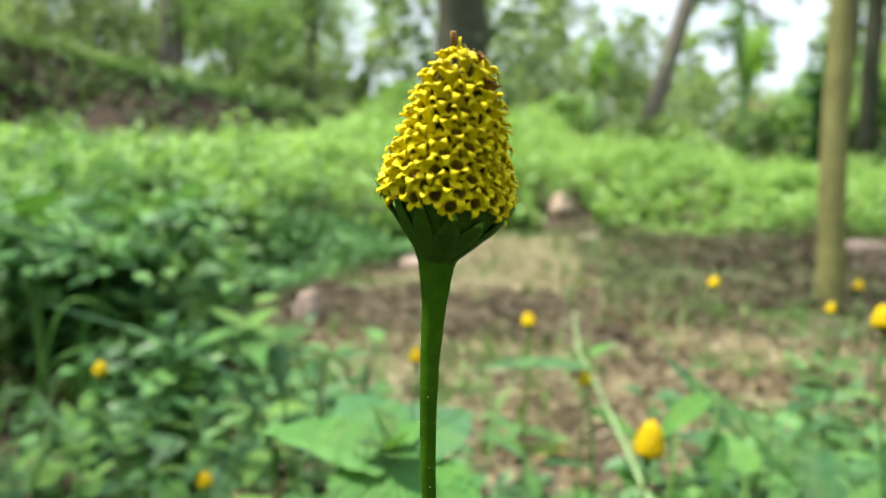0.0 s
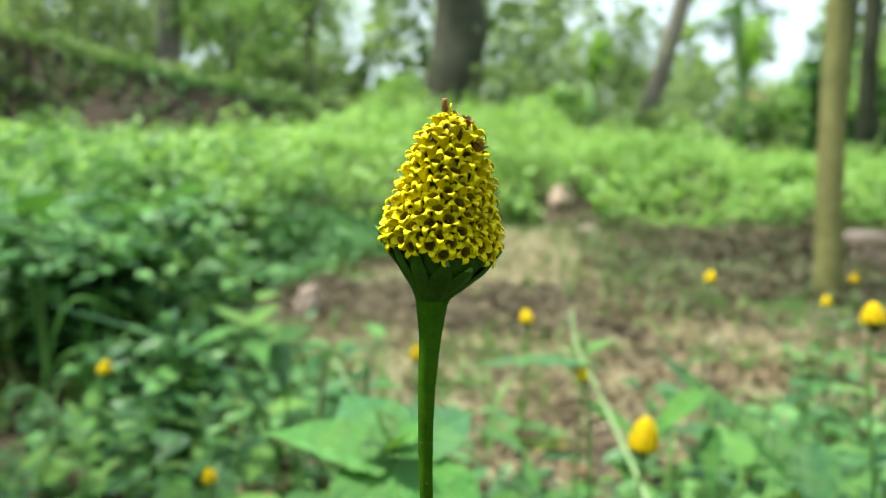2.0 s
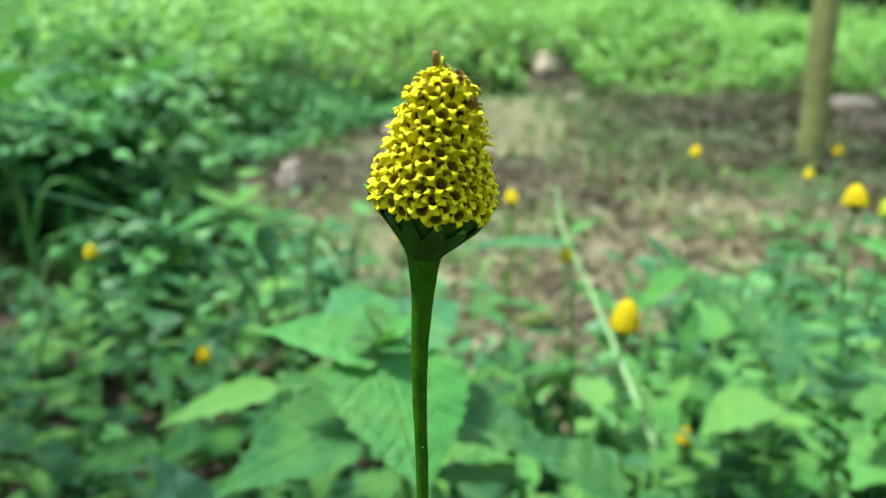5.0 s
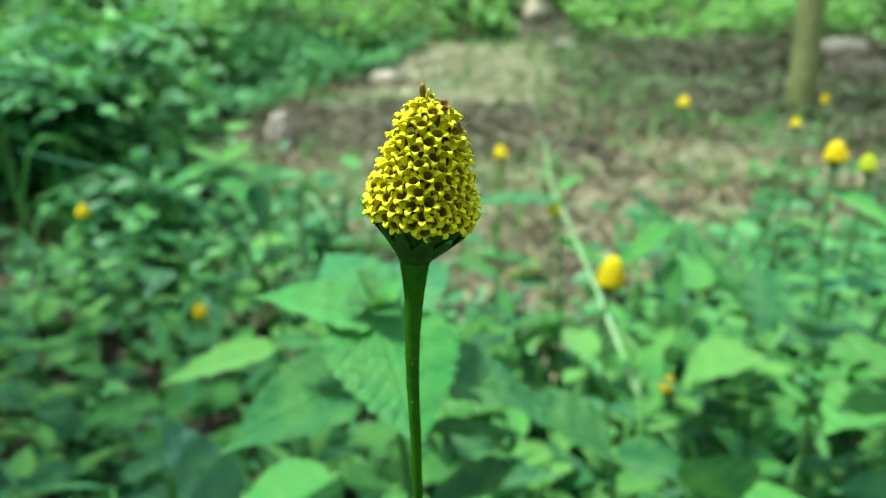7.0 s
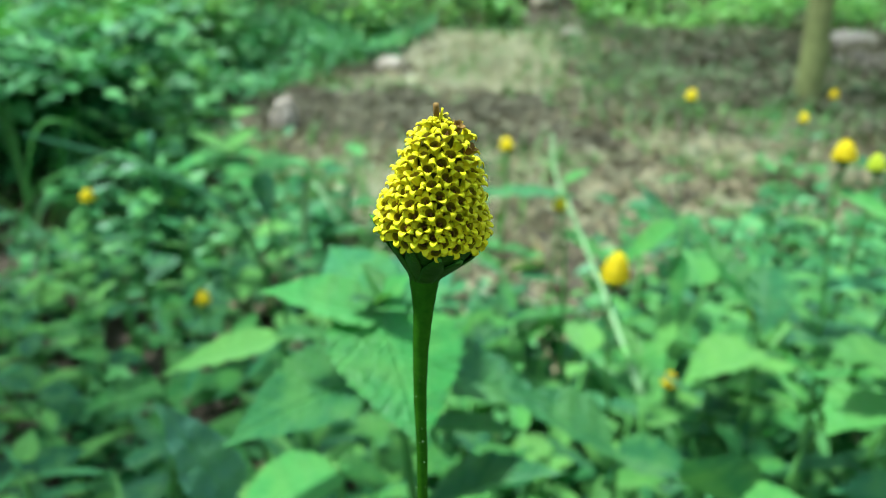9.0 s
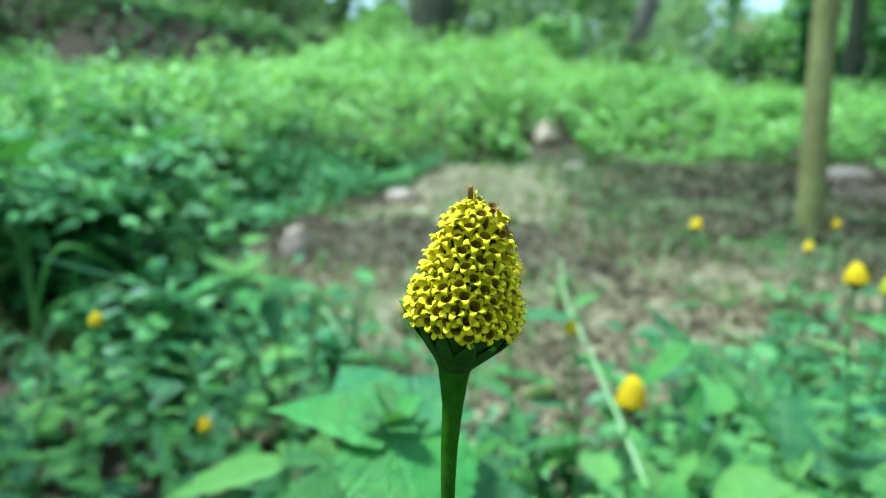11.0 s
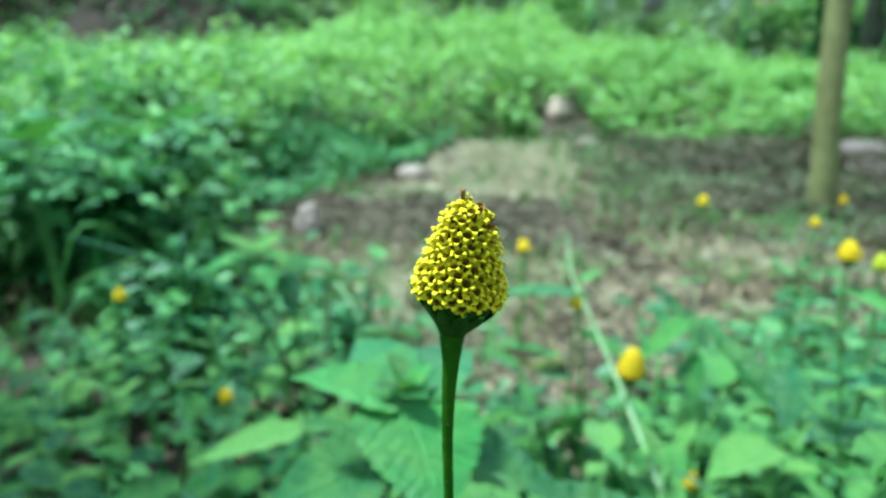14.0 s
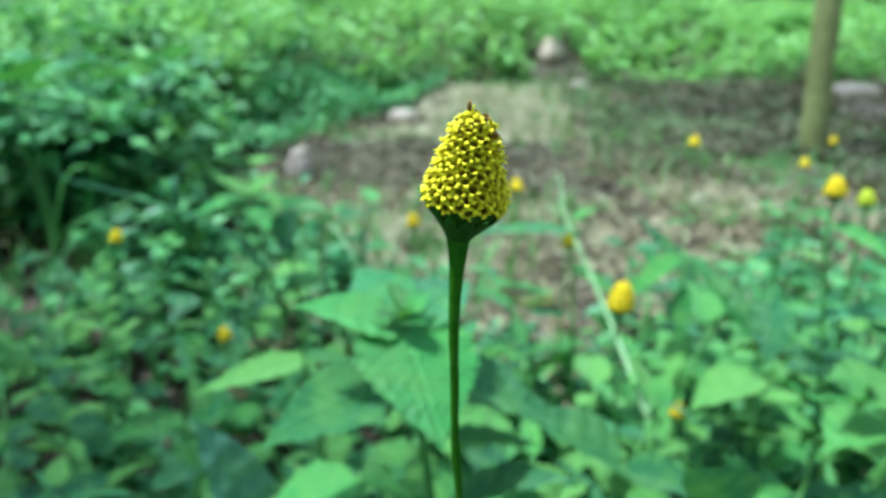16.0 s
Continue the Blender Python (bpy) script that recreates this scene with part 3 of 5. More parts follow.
leaf_cloud("undergrowth", p, rng.uniform(0.02, 0.05, len(p)), M_UNDER, rng, 0.45, 0.55, "dark green low undergrowth at the foot of the green slope", "undergrowth")
k = 420
p = np.stack([rng.uniform(-0.86, -0.46, k), rng.uniform(0.99, 1.32, k), rng.uniform(0.24, 0.36, k)], 1)
p = np.array([q for q in p if q[2] < sight(q[0], q[1]) and q[2] < 0.33 + 0.1 * noise.noise((q[0] * 6, q[1] * 6, 90))])
leaf_cloud("undergrowth", p, rng.uniform(0.035, 0.07, len(p)), M_UNDER, rng, 0.4, 0.35, "dense dark green bush overhanging a shaded hollow", "undergrowth")
sprigs("undergrowth", [(rng.uniform(-0.85, -0.5), rng.uniform(1.26, 1.34), 0.02, 0.32) for _ in range(14)], M_UNDER, rng, "stems of the bush over the shaded hollow", "undergrowth")
p = on_ground(620, (-2.6, -0.1), (0.75, 2.7), thicket)
tall = [min(rng.uniform(0.16, 0.42) * (0.75 + 0.5 * noise.noise((q[0] * 2.5, q[1] * 2.5, 33))), sight(q[0], q[1]) - q[2]) for q in p]
bushes = [(*q, h) for q, h in zip(p, tall) if h > 0.05]
sprigs("undergrowth", [q for q in bushes if q[1] < 1.12 + 0.2 * math.sin(q[0] * 9)], M_UNDER, rng, "dark green bushes with pointed leaves in pairs", "undergrowth")
sprigs("undergrowth", [q for q in bushes if q[1] >= 1.12 + 0.2 * math.sin(q[0] * 9)], M_BUSH, rng, "mid-green bushes with pointed leaves in pairs", "undergrowth")
p = on_ground(900, (-2.6, 3.6), (2.3, 6.2), on_slope)
sprigs("groundcover", [(*q, rng.uniform(0.10, 0.34) * (0.6 + 0.8 * max(noise.noise((q[0] * 1.6, q[1] * 1.6, 35)), -0.4))) for q in p], M_COVER, rng, "taller bright green plants rising from the groundcover", "groundcover", (0.035, 0.075), 0.42)
p = on_ground(2600, (-6.5, -1.3), (7.0, 7.8), None, 0.03)
leaf_cloud("bank_weeds", p, rng.uniform(0.05, 0.12, len(p)), M_UNDER, rng, 0.4, 0.8, "dark weeds hanging on the earth bank", "weeds")

p = cover_place(3600, (-7.0, -1.4), (7.55, 8.3), 0.24, lambda x, y: True)
leaf_cloud("bank_grass", p, rng.uniform(0.06, 0.18, len(p)), M_GRASS, rng, 0.2, 0.6, "green grass hanging over the top of the earth bank", "grass", droop=0.1)

# the cover goes on beyond the clearing, thinning out in patches
p = cover_place(15000, (-9, 10), (2.3, 7.0), 0.3, lambda x, y: on_slope(x, y) and not -3.4 < x < 4.4 and rng.uniform(0, 1) < 1.25 - abs(x) / 9)
leaf_cloud("groundcover", p, rng.uniform(0.06, 0.13, len(p)), M_COVER, rng, 0.6, 0.5, "green groundcover running along the slope", "groundcover")


def outskirts(x, y):
    d = math.hypot(x, y - 0.6)
    if y > slope_foot(x) or (x > -0.6 and y > 0.2 and d < 4.2) or d < 0.75 or (-0.95 < x < -0.4 and 0.7 < y < 1.35):
        return False
    return noise.noise((x * 0.9, y * 0.9, 21)) > -0.25 + 0.08 * d + (0.25 if x > 0 else 0) and rng.uniform(0, 1) < 1.2 - d / 8


p = cover_place(16000, (-7.5, 7.5), (-6.5, 3.2), 0.26, outskirts)
leaf_cloud("undergrowth", p, rng.uniform(0.04, 0.10, len(p)), M_UNDER, rng, 0.55, 0.5, "patchy green undergrowth round the clearing", "undergrowth")
p = on_ground(9000, (-7.5, 8.0), (-6.5, 4.0), lambda x, y: y < slope_foot(x) and (y < 0.7 or x > 3.2) and math.hypot(x, y - 0.4) > 0.8 and rng.uniform(0, 1) < 1.2 - math.hypot(x, y) / 8, 0.012)
leaf_cloud("leaf_litter", p, rng.uniform(0.04, 0.10, len(p)), M_LITTER, rng, 0.5, 0.35, "fallen brown leaves over the clearing floor", "leaf litter")

p = cover_place(2000, (0.2, 1.2), (0.6, 1.3), 0.10, lambda x, y: x > 0.34 * y and noise.noise((x * 7, y * 7, 19)) > -0.2 and rng.uniform(0, 0.3) < min(x - 0.3 * y, 1.32 - y, 1.25 - x) + 0.05)
leaf_cloud("undergrowth", p, rng.uniform(0.018, 0.05, len(p)), M_UNDER, rng, 0.42, 0.5, "low dark green seedlings between the weeds and the litter", "undergrowth")

# ---- weeds with toothed leaves ----


def leaf_mesh(name, wide, bend, fold, mat):
    """A toothed ovate leaf, 1 long along x, with a fold at the midrib and a bend to the tip."""
    bm = bmesh.new()
    n, rows = 26, []
    for i in range(n + 1):
        x = i / n
        w = wide * 2.86 * x ** 0.55 * (1 - x) ** 1.1 if 0 < i < n else 0.004
        w *= 1 + (0.05 if i % 2 else -0.04)
        row = []
        for k in (-1, -0.55, 0, 0.55, 1):
            y = w * k
            z = fold * abs(y) - bend * x * x + 0.012 * math.sin(x * 30) * abs(k) * (1 if 0 < i < n else 0)
            row.append(bm.verts.new((x - (0.03 * abs(k) if 0 < i < n else 0), y, z)))
        rows.append(row)
    for a, b in zip(rows, rows[1:]):
        for k in range(4):
            bm.faces.new((a[k], b[k], b[k + 1], a[k + 1]))
    low = [bm.verts.new((-0.14, y, z - 0.01)) for y, z in ((0.012, 0.012), (-0.012, 0.012), (0.0, -0.012))]
    top = [bm.verts.new((0.03, y, z)) for y, z in ((0.012, 0.006), (-0.012, 0.006), (0.0, -0.012))]
    for k in range(3):
        bm.faces.new((low[k], low[(k + 1) % 3], top[(k + 1) % 3], top[k]))
    return mesh_of(name, bm, mat)


LEAVES = [leaf_mesh("leaf", w, b, f, M_LEAVES[c]) for c in range(3) for w, b, f in ((0.30, 0.18, 0.25), (0.25, 0.30, 0.15), (0.34, 0.10, 0.35))]
LEAVES += [leaf_mesh("leaf", 0.10, 0.12, 0.3, M_LEAVES[1]), leaf_mesh("leaf", 0.15, 0.15, 0.3, M_LEAVES[0]), leaf_mesh("leaf", 0.20, 0.1, 0.3, M_LEAVES[2])]
PALE, DEEP, TEAL, SLIM, MILD, BROAD, LONG, BLUE = range(12, 20)
LEAVES += [leaf_mesh("leaf", 0.38, 0.16, 0.30, M_PALE_LEAF), leaf_mesh("leaf", 0.32, 0.14, 0.35, M_DEEP_LEAF), leaf_mesh("leaf", 0.32, 0.12, 0.35, M_TEAL_LEAF), leaf_mesh("leaf", 0.085, 0.16, 0.3, M_TEAL_LEAF), leaf_mesh("leaf", 0.29, 0.2, 0.3, M_PALE_LEAF), leaf_mesh("leaf", 0.46, 0.14, 0.22, M_PALE_LEAF), leaf_mesh("leaf", 0.13, 0.18, 0.3, M_TEAL_LEAF), leaf_mesh("leaf", 0.23, 0.10, 0.12, M_SKY_SHEEN_LEAF)]


def leaf_pose(base, tip, lean=0.0):
    """The pose of a leaf of the unit mesh from its base to its tip, face up, turned about its rib by lean degrees."""
    base, tip = Vector(base), Vector(tip)
    x = (tip - base)
    size = x.length
    x.normalize()
    y = Vector((0, 0, 1)).cross(x)
    y = y.normalized() if y.length > 0.05 else Vector((1, 0, 0))
    z = x.cross(y)
    m = Matrix((x, y, z)).transposed().to_4x4()
    return Matrix.Translation(base) @ m @ pose(0, 0, 0, lean) @ Matrix.Scale(size, 4)


# the weed behind the flower: each leaf from base to tip
weed = root("leafy_weed", "fresh green weed with broad toothed leaves, below the flower", "weed", "weeds", (-0.018, 0.248, 0.0))
o = Vector((-0.018, 0.248, 0.0))
part("stem", tube(bmesh.new(), [Vector(q) - o for q in ((0.03, 0.25, -0.01), (0.012, 0.25, 0.12), (-0.006, 0.249, 0.24), (-0.018, 0.248, 0.322))], (0.0028, 0.0026, 0.0022, 0.0013), 8), M_WSTEM, weed)
for base, tip, kind, lean in (
    ((-0.019, 0.252, 0.315), (-0.045, 0.288, 0.332), TEAL, -22),
    ((-0.021, 0.246, 0.316), (-0.059, 0.236, 0.337), MILD, -20),
    ((-0.018, 0.252, 0.315), (0.012, 0.290, 0.328), TEAL, 14),
    ((-0.019, 0.248, 0.317), (0.002, 0.200, 0.292), BROAD, -4),
    ((-0.022, 0.248, 0.288), (-0.074, 0.212, 0.285), DEEP, -14),
    ((-0.004, 0.251, 0.287), (0.062, 0.270, 0.269), DEEP, 8),
    ((0.002, 0.250, 0.261), (0.050, 0.262, 0.257), 10, 0),
    ((-0.019, 0.247, 0.321), (-0.012, 0.240, 0.336), 7, 0),
    ((-0.017, 0.250, 0.321), (-0.026, 0.256, 0.336), 8, 0),
    ((-0.018, 0.246, 0.320), (-0.009, 0.236, 0.326), PALE, 10),
    ((-0.019, 0.247, 0.320), (-0.030, 0.240, 0.328), DEEP, 0),
    ((-0.018, 0.249, 0.321), (-0.008, 0.256, 0.331), PALE, 15),
):
    hang("leaf", LEAVES[kind], weed, leaf_pose(Vector(base) - o, Vector(tip) - o, lean))


def weed_at(at, leaves, label, top):
    """A weed whose stem rises from at to top, with leaves given from base to tip."""
    w = root("leafy_weed", label, "weed", "weeds", at)
    a = Vector(at)
    t = Vector(top)
    mid = a.lerp(t, 0.5) + Vector((0.008, 0.004, 0))
    part("stem", tube(bmesh.new(), curve_points([Vector(), mid - a, t - a], 7), [0.0024 - 0.0002 * i for i in range(7)], 6), M_WSTEM, w)
    for base, tip, kind, lean in leaves:
        hang("leaf", LEAVES[kind], w, leaf_pose(Vector(base) - a, Vector(tip) - a, lean))
    return w


weed_at((-0.08, 0.29, -0.01), (((-0.094, 0.284, 0.178), (-0.120, 0.276, 0.254), BLUE, -38), ((-0.086, 0.282, 0.200), (-0.052, 0.262, 0.212), 8, 10), ((-0.087, 0.282, 0.17), (-0.13, 0.27, 0.165), 4, 0), ((-0.086, 0.285, 0.15), (-0.05, 0.30, 0.14), 3, 0)), "weed with an upright green leaf, coloured with a bluish sky sheen", (-0.088, 0.281, 0.200))
weed_at((0.10, 0.30, -0.01), (((0.098, 0.299, 0.214), (0.044, 0.290, 0.257), DEEP, -10), ((0.101, 0.298, 0.212), (0.140, 0.280, 0.215), DEEP, 10)), "dark green leafy weed under the flower", (0.100, 0.299, 0.216))
weed_at((0.0, 0.235, -0.01), (((0.004, 0.238, 0.229), (0.052, 0.225, 0.268), DEEP, -10), ((0.003, 0.238, 0.226), (-0.03, 0.205, 0.215), 1, 10)), "low dark green weed below the flower", (0.003, 0.238, 0.230))
weed_at((-0.035, 0.25, -0.01), (((-0.038, 0.245, 0.240), (-0.077, 0.215, 0.243), PALE, 5), ((-0.036, 0.246, 0.238), (-0.012, 0.262, 0.222), 2, 10)), "low bright green weed below the flower", (-0.037, 0.246, 0.242))
weed_at((-0.235, 0.80, 0.0), (((-0.235, 0.80, 0.234), (-0.274, 0.79, 0.260), 11, -25), ((-0.235, 0.80, 0.234), (-0.205, 0.83, 0.258), 11, 20), ((-0.236, 0.80, 0.225), (-0.29, 0.76, 0.228), MILD, 0), ((-0.233, 0.80, 0.22), (-0.20, 0.75, 0.212), MILD, 0), ((-0.232, 0.80, 0.230), (-0.176, 0.78, 0.238), 10, 10), ((-0.237, 0.80, 0.226), (-0.275, 0.78, 0.215), 10, 0), ((-0.234, 0.80, 0.21), (-0.19, 0.77, 0.20), 6, 0)), "pale green weed with upright pointed leaves", (-0.235, 0.80, 0.236))
weed_at((-0.62, 1.22, 0.0), (((-0.603, 1.20, 0.351), (-0.500, 1.19, 0.312), LONG, -30), ((-0.605, 1.20, 0.34), (-0.68, 1.18, 0.34), LONG, 0), ((-0.605, 1.20, 0.30), (-0.55, 1.15, 0.27), 1, 0)), "tall weed with long pale bluish-green leaves", (-0.604, 1.20, 0.353))
weed_at((-0.67, 1.32, 0.0), (((-0.659, 1.30, 0.400), (-0.560, 1.29, 0.414), LONG, -30), ((-0.66, 1.30, 0.39), (-0.74, 1.28, 0.40), LONG, 10)), "tall weed with long pale bluish-green leaves", (-0.659, 1.30, 0.402))
weed_at((-0.61, 1.02, 0.0), (((-0.606, 1.0, 0.338), (-0.562, 0.99, 0.378), 0, -30), ((-0.606, 1.0, 0.336), (-0.65, 0.98, 0.35), 0, 20), ((-0.607, 1.0, 0.30), (-0.56, 0.97, 0.29), 1, 0)), "tall weed with saturated green leaves", (-0.606, 1.0, 0.340))
weed_at((-0.07, 0.35, -0.01), (((-0.082, 0.340, 0.250), (-0.140, 0.320, 0.244), 11, -8), ((-0.08, 0.345, 0.25), (-0.045, 0.37, 0.246), 1, 0)), "weed with a narrow bright yellow-green leaf", (-0.081, 0.342, 0.252))
weed_at((0.15, 0.25, -0.01), (((0.143, 0.250, 0.225), (0.108, 0.240, 0.260), 5, 60), ((0.146, 0.252, 0.22), (0.18, 0.25, 0.225), 2, 0)), "weed with a folded dark leaf", (0.145, 0.25, 0.226))
weed_at((0.27, 0.33, -0.01), (((0.262, 0.330, 0.250), (0.208, 0.310, 0.276), 6, 0), ((0.262, 0.325, 0.225), (0.200, 0.290, 0.240), 2, 10), ((0.266, 0.33, 0.25), (0.31, 0.36, 0.27), 0, 0)), "bright green weed with broad leaves", (0.264, 0.33, 0.254))
weed_at((0.11, 0.52, 0.0), (((0.099, 0.515, 0.282), (0.014, 0.500, 0.294), SLIM, -15), ((0.103, 0.520, 0.290), (0.128, 0.545, 0.300), 10, 0), ((0.104, 0.518, 0.25), (0.15, 0.50, 0.24), 1, 0)), "weed with one long narrow drooping leaf", (0.102, 0.518, 0.288))
weed_at((0.185, 0.47, 0.0), (((0.189, 0.470, 0.258), (0.150, 0.500, 0.305), 9, -30), ((0.170, 0.462, 0.281), (0.126, 0.435, 0.262), 10, -15), ((0.176, 0.455, 0.259), (0.166, 0.425, 0.228), 10, 10), ((0.184, 0.46, 0.22), (0.158, 0.42, 0.20), 11, 10)), "leafy weed with pointed dark green leaves", (0.176, 0.464, 0.283))
weed_at((0.235, 0.45, 0.0), (((0.230, 0.450, 0.227), (0.185, 0.480, 0.287), 10, -20), ((0.238, 0.45, 0.255), (0.234, 0.425, 0.212), TEAL, 0), ((0.228, 0.43, 0.20), (0.172, 0.405, 0.193), 8, 0)), "bright green weed with broad hanging leaves", (0.237, 0.45, 0.258))
weed_at((-0.14, 0.61, 0.0), (((-0.149, 0.600, 0.268), (-0.137, 0.575, 0.236), 4, 0), ((-0.15, 0.60, 0.266), (-0.185, 0.585, 0.262), 0, 0), ((-0.148, 0.605, 0.268), (-0.12, 0.64, 0.276), 2, 0)), "weed with a hanging bluish-green leaf", (-0.149, 0.602, 0.270))


def random_weed(r, tall, pairs, long, tone):
    """A weed with crossed pairs of leaves, smaller towards the top."""
    w = root("leafy_weed", "green weed with paired toothed leaves on a thin stem", "weed", "weeds", (0, -60, -5))
    bend = r.uniform(-0.03, 0.03), r.uniform(-0.03, 0.03)
    pts = [Vector((bend[0] * u * u, bend[1] * u * u, tall * u)) for u in (-0.05, 0.33, 0.66, 1.0)]
    part("stem", tube(bmesh.new(), pts, (0.0026, 0.0022, 0.0018, 0.0011), 6), M_WSTEM, w)
    turn = r.uniform(0, 6)
    for i in range(pairs):
        u = 0.25 + 0.75 * (i / (pairs - 1))
        at = Vector((bend[0] * u * u, bend[1] * u * u, tall * u))
        for k in (0, 1):
            a = turn + i * math.pi / 2 + k * math.pi + r.uniform(-0.4, 0.4)
            size = long * (1.0 - 0.45 * abs(u - 0.55) * 2) * r.uniform(0.75, 1.15)
            rise = r.uniform(-0.25, 0.35) + (0.45 if i == pairs - 1 else 0)
            b = at + Vector((math.cos(a), math.sin(a), 0.3)) * 0.008
            t = b + Vector((math.cos(a), math.sin(a), rise)).normalized() * size
            c = tone if r.random() < 0.7 else r.randrange(3)
            kind = c * 3 + r.randrange(3) if r.random() < 0.5 else (10, 9, 11)[c] if r.random() < 0.6 else (10, 15, 11)[c]
            hang("leaf", LEAVES[kind], w, leaf_pose(b, t, r.uniform(-25, 25)))
    return w


pick = random.Random(11)
KINDS = [random_weed(pick, t, n, s, c) for t, n, s, c in ((0.21, 5, 0.064, 0), (0.17, 4, 0.060, 1), (0.24, 6, 0.056, 0), (0.12, 4, 0.058, 2), (0.19, 5, 0.068, 1), (0.15, 4, 0.050, 2), (0.09, 3, 0.054, 0))]
SPOTS = []
# open lanes in front of the low flowers
LANES = [(x * u, y * u) for x, y in ((-0.215, 0.612), (0.185, 0.457), (0.238, 0.457), (-0.344, 0.682)) for u in (0.65, 0.75, 0.85, 0.94)]
BIG = [(random_weed(pick, t, n, s, c), t) for t, n, s, c in ((0.20, 4, 0.075, 0), (0.17, 4, 0.068, 1), (0.14, 3, 0.075, 0), (0.18, 5, 0.062, 2), (0.12, 3, 0.06, 1))]


def weeds_in(n, xr, yr, tall, gap, keep=None, kinds=None, heap=None):
    """Weeds no taller than the stretch allows, a gap apart."""
    tries = 0
    while n > 0 and tries < 4000:
        tries += 1
        x, y = pick.uniform(*xr), pick.uniform(*yr)
        if hollow(x, y) or (keep and not keep(x, y)) or any((x - a) ** 2 + (y - b) ** 2 < gap * gap for a, b in SPOTS) or any((x - a) ** 2 + (y - b) ** 2 < 0.036 ** 2 for a, b in LANES):
            continue
        limit = min(tall(x, y), sight(x, y))
        if limit < 0.05:
            continue
        fits = [(k, h) for k, h in kinds or zip(KINDS, (0.21, 0.17, 0.24, 0.12, 0.19, 0.15, 0.09)) if 0.6 * limit <= h <= limit * 1.3] or [(KINDS[6], 0.09)]
        kind, h = pick.choice(fits)
        SPOTS.append((x, y))
        n -= 1
        k = limit / h * pick.uniform(0.8, 1.0)
        m = pose(x, y, height(x, y) - 0.004, pick.uniform(-8, 8), pick.uniform(-8, 8), pick.uniform(0, 360)) @ Matrix.Scale(k, 4)
        if heap is None:
            copy_thing(kind, m)
        else:
            heap.append((kind, m))


def join_weeds(heap, label):
    """Weeds too far off to tell apart, as one mesh."""
    verts, faces = [], []
    for kind, m in heap:
        for ob in kind.children:
            q = m @ ob.matrix_basis
            at = len(verts)
            verts += [tuple(q @ v.co) for v in ob.data.vertices]
            faces += [[at + i for i in f.vertices] for f in ob.data.polygons]
    me = bpy.data.meshes.new("far_weeds")
    me.from_pydata(verts, [], faces)
    me.materials.append(M_FARWEED)
    tagged(hang("far_weeds", me), label, "weeds", "", "stuff")


weeds_in(40, (0.05, 0.62), (0.28, 0.62), lambda x, y: 0.19, 0.06, lambda x, y: x < 0.95 * y and not (0.08 < x < 0.17 and y < 0.45), BIG)
weeds_in(46, (-0.55, -0.10), (0.30, 0.80), lambda x, y: 0.15 + 0.03 * noise.noise((x * 6, y * 6, 3)), 0.06, lambda x, y: -x < 0.8 * y, BIG)
weeds_in(14, (-0.12, 0.06), (0.27, 0.40), lambda x, y: 0.12, 0.04, None, BIG)
weeds_in(6, (-0.46, -0.28), (1.08, 1.25), lambda x, y: 0.19, 0.05)
FAR_LEFT, FAR_RIGHT = [], []
weeds_in(100, (-0.65, -0.08), (0.36, 0.80), lambda x, y: 0.13 + 0.06 * (y - 0.4) + 0.05 * noise.noise((x * 5, y * 5, 1)), 0.045)
weeds_in(70, (-0.95, -0.12), (0.80, 1.10), lambda x, y: 0.16 + 0.05 * noise.noise((x * 5, y * 5, 1)), 0.045, None, None, FAR_LEFT)
weeds_in(110, (0.0, 0.62), (0.34, 0.72), lambda x, y: 0.185 - 0.10 * max(y - 0.5, 0) / 0.3 + 0.04 * noise.noise((x * 5, y * 5, 1)), 0.043)
weeds_in(34, (-0.35, 0.45), (0.26, 0.42), lambda x, y: 0.165, 0.048, lambda x, y: not (-0.12 < x < 0.05 and y < 0.38))
weeds_in(60, (0.12, 0.85), (0.62, 0.92), lambda x, y: 0.115 + 0.03 * noise.noise((x * 5, y * 5, 1)), 0.043, lambda x, y: x > 0.26 * y, None, FAR_RIGHT)
weeds_in(46, (0.33, 1.35), (0.82, 1.5), lambda x, y: 0.13 + 0.04 * noise.noise((x * 4, y * 4, 2)), 0.05, lambda x, y: x > 0.47 * y and noise.noise((x * 3, y * 3, 31)) > -0.2, None, FAR_RIGHT)
weeds_in(70, (-1.3, -0.15), (1.0, 1.7), lambda x, y: 0.20 + 0.05 * noise.noise((x * 4, y * 4, 1)), 0.055, lambda x, y: x < 0.15 - 0.35 * y, None, FAR_LEFT)
join_weeds(FAR_LEFT, "green weeds with pointed leaves thickening towards the bushes")
join_weeds(FAR_RIGHT, "green weeds with pointed leaves spreading over the litter")
for k in KINDS + [k for k, h in BIG]:
    for ob in (*k.children_recursive, k):
        bpy.data.objects.remove(ob)

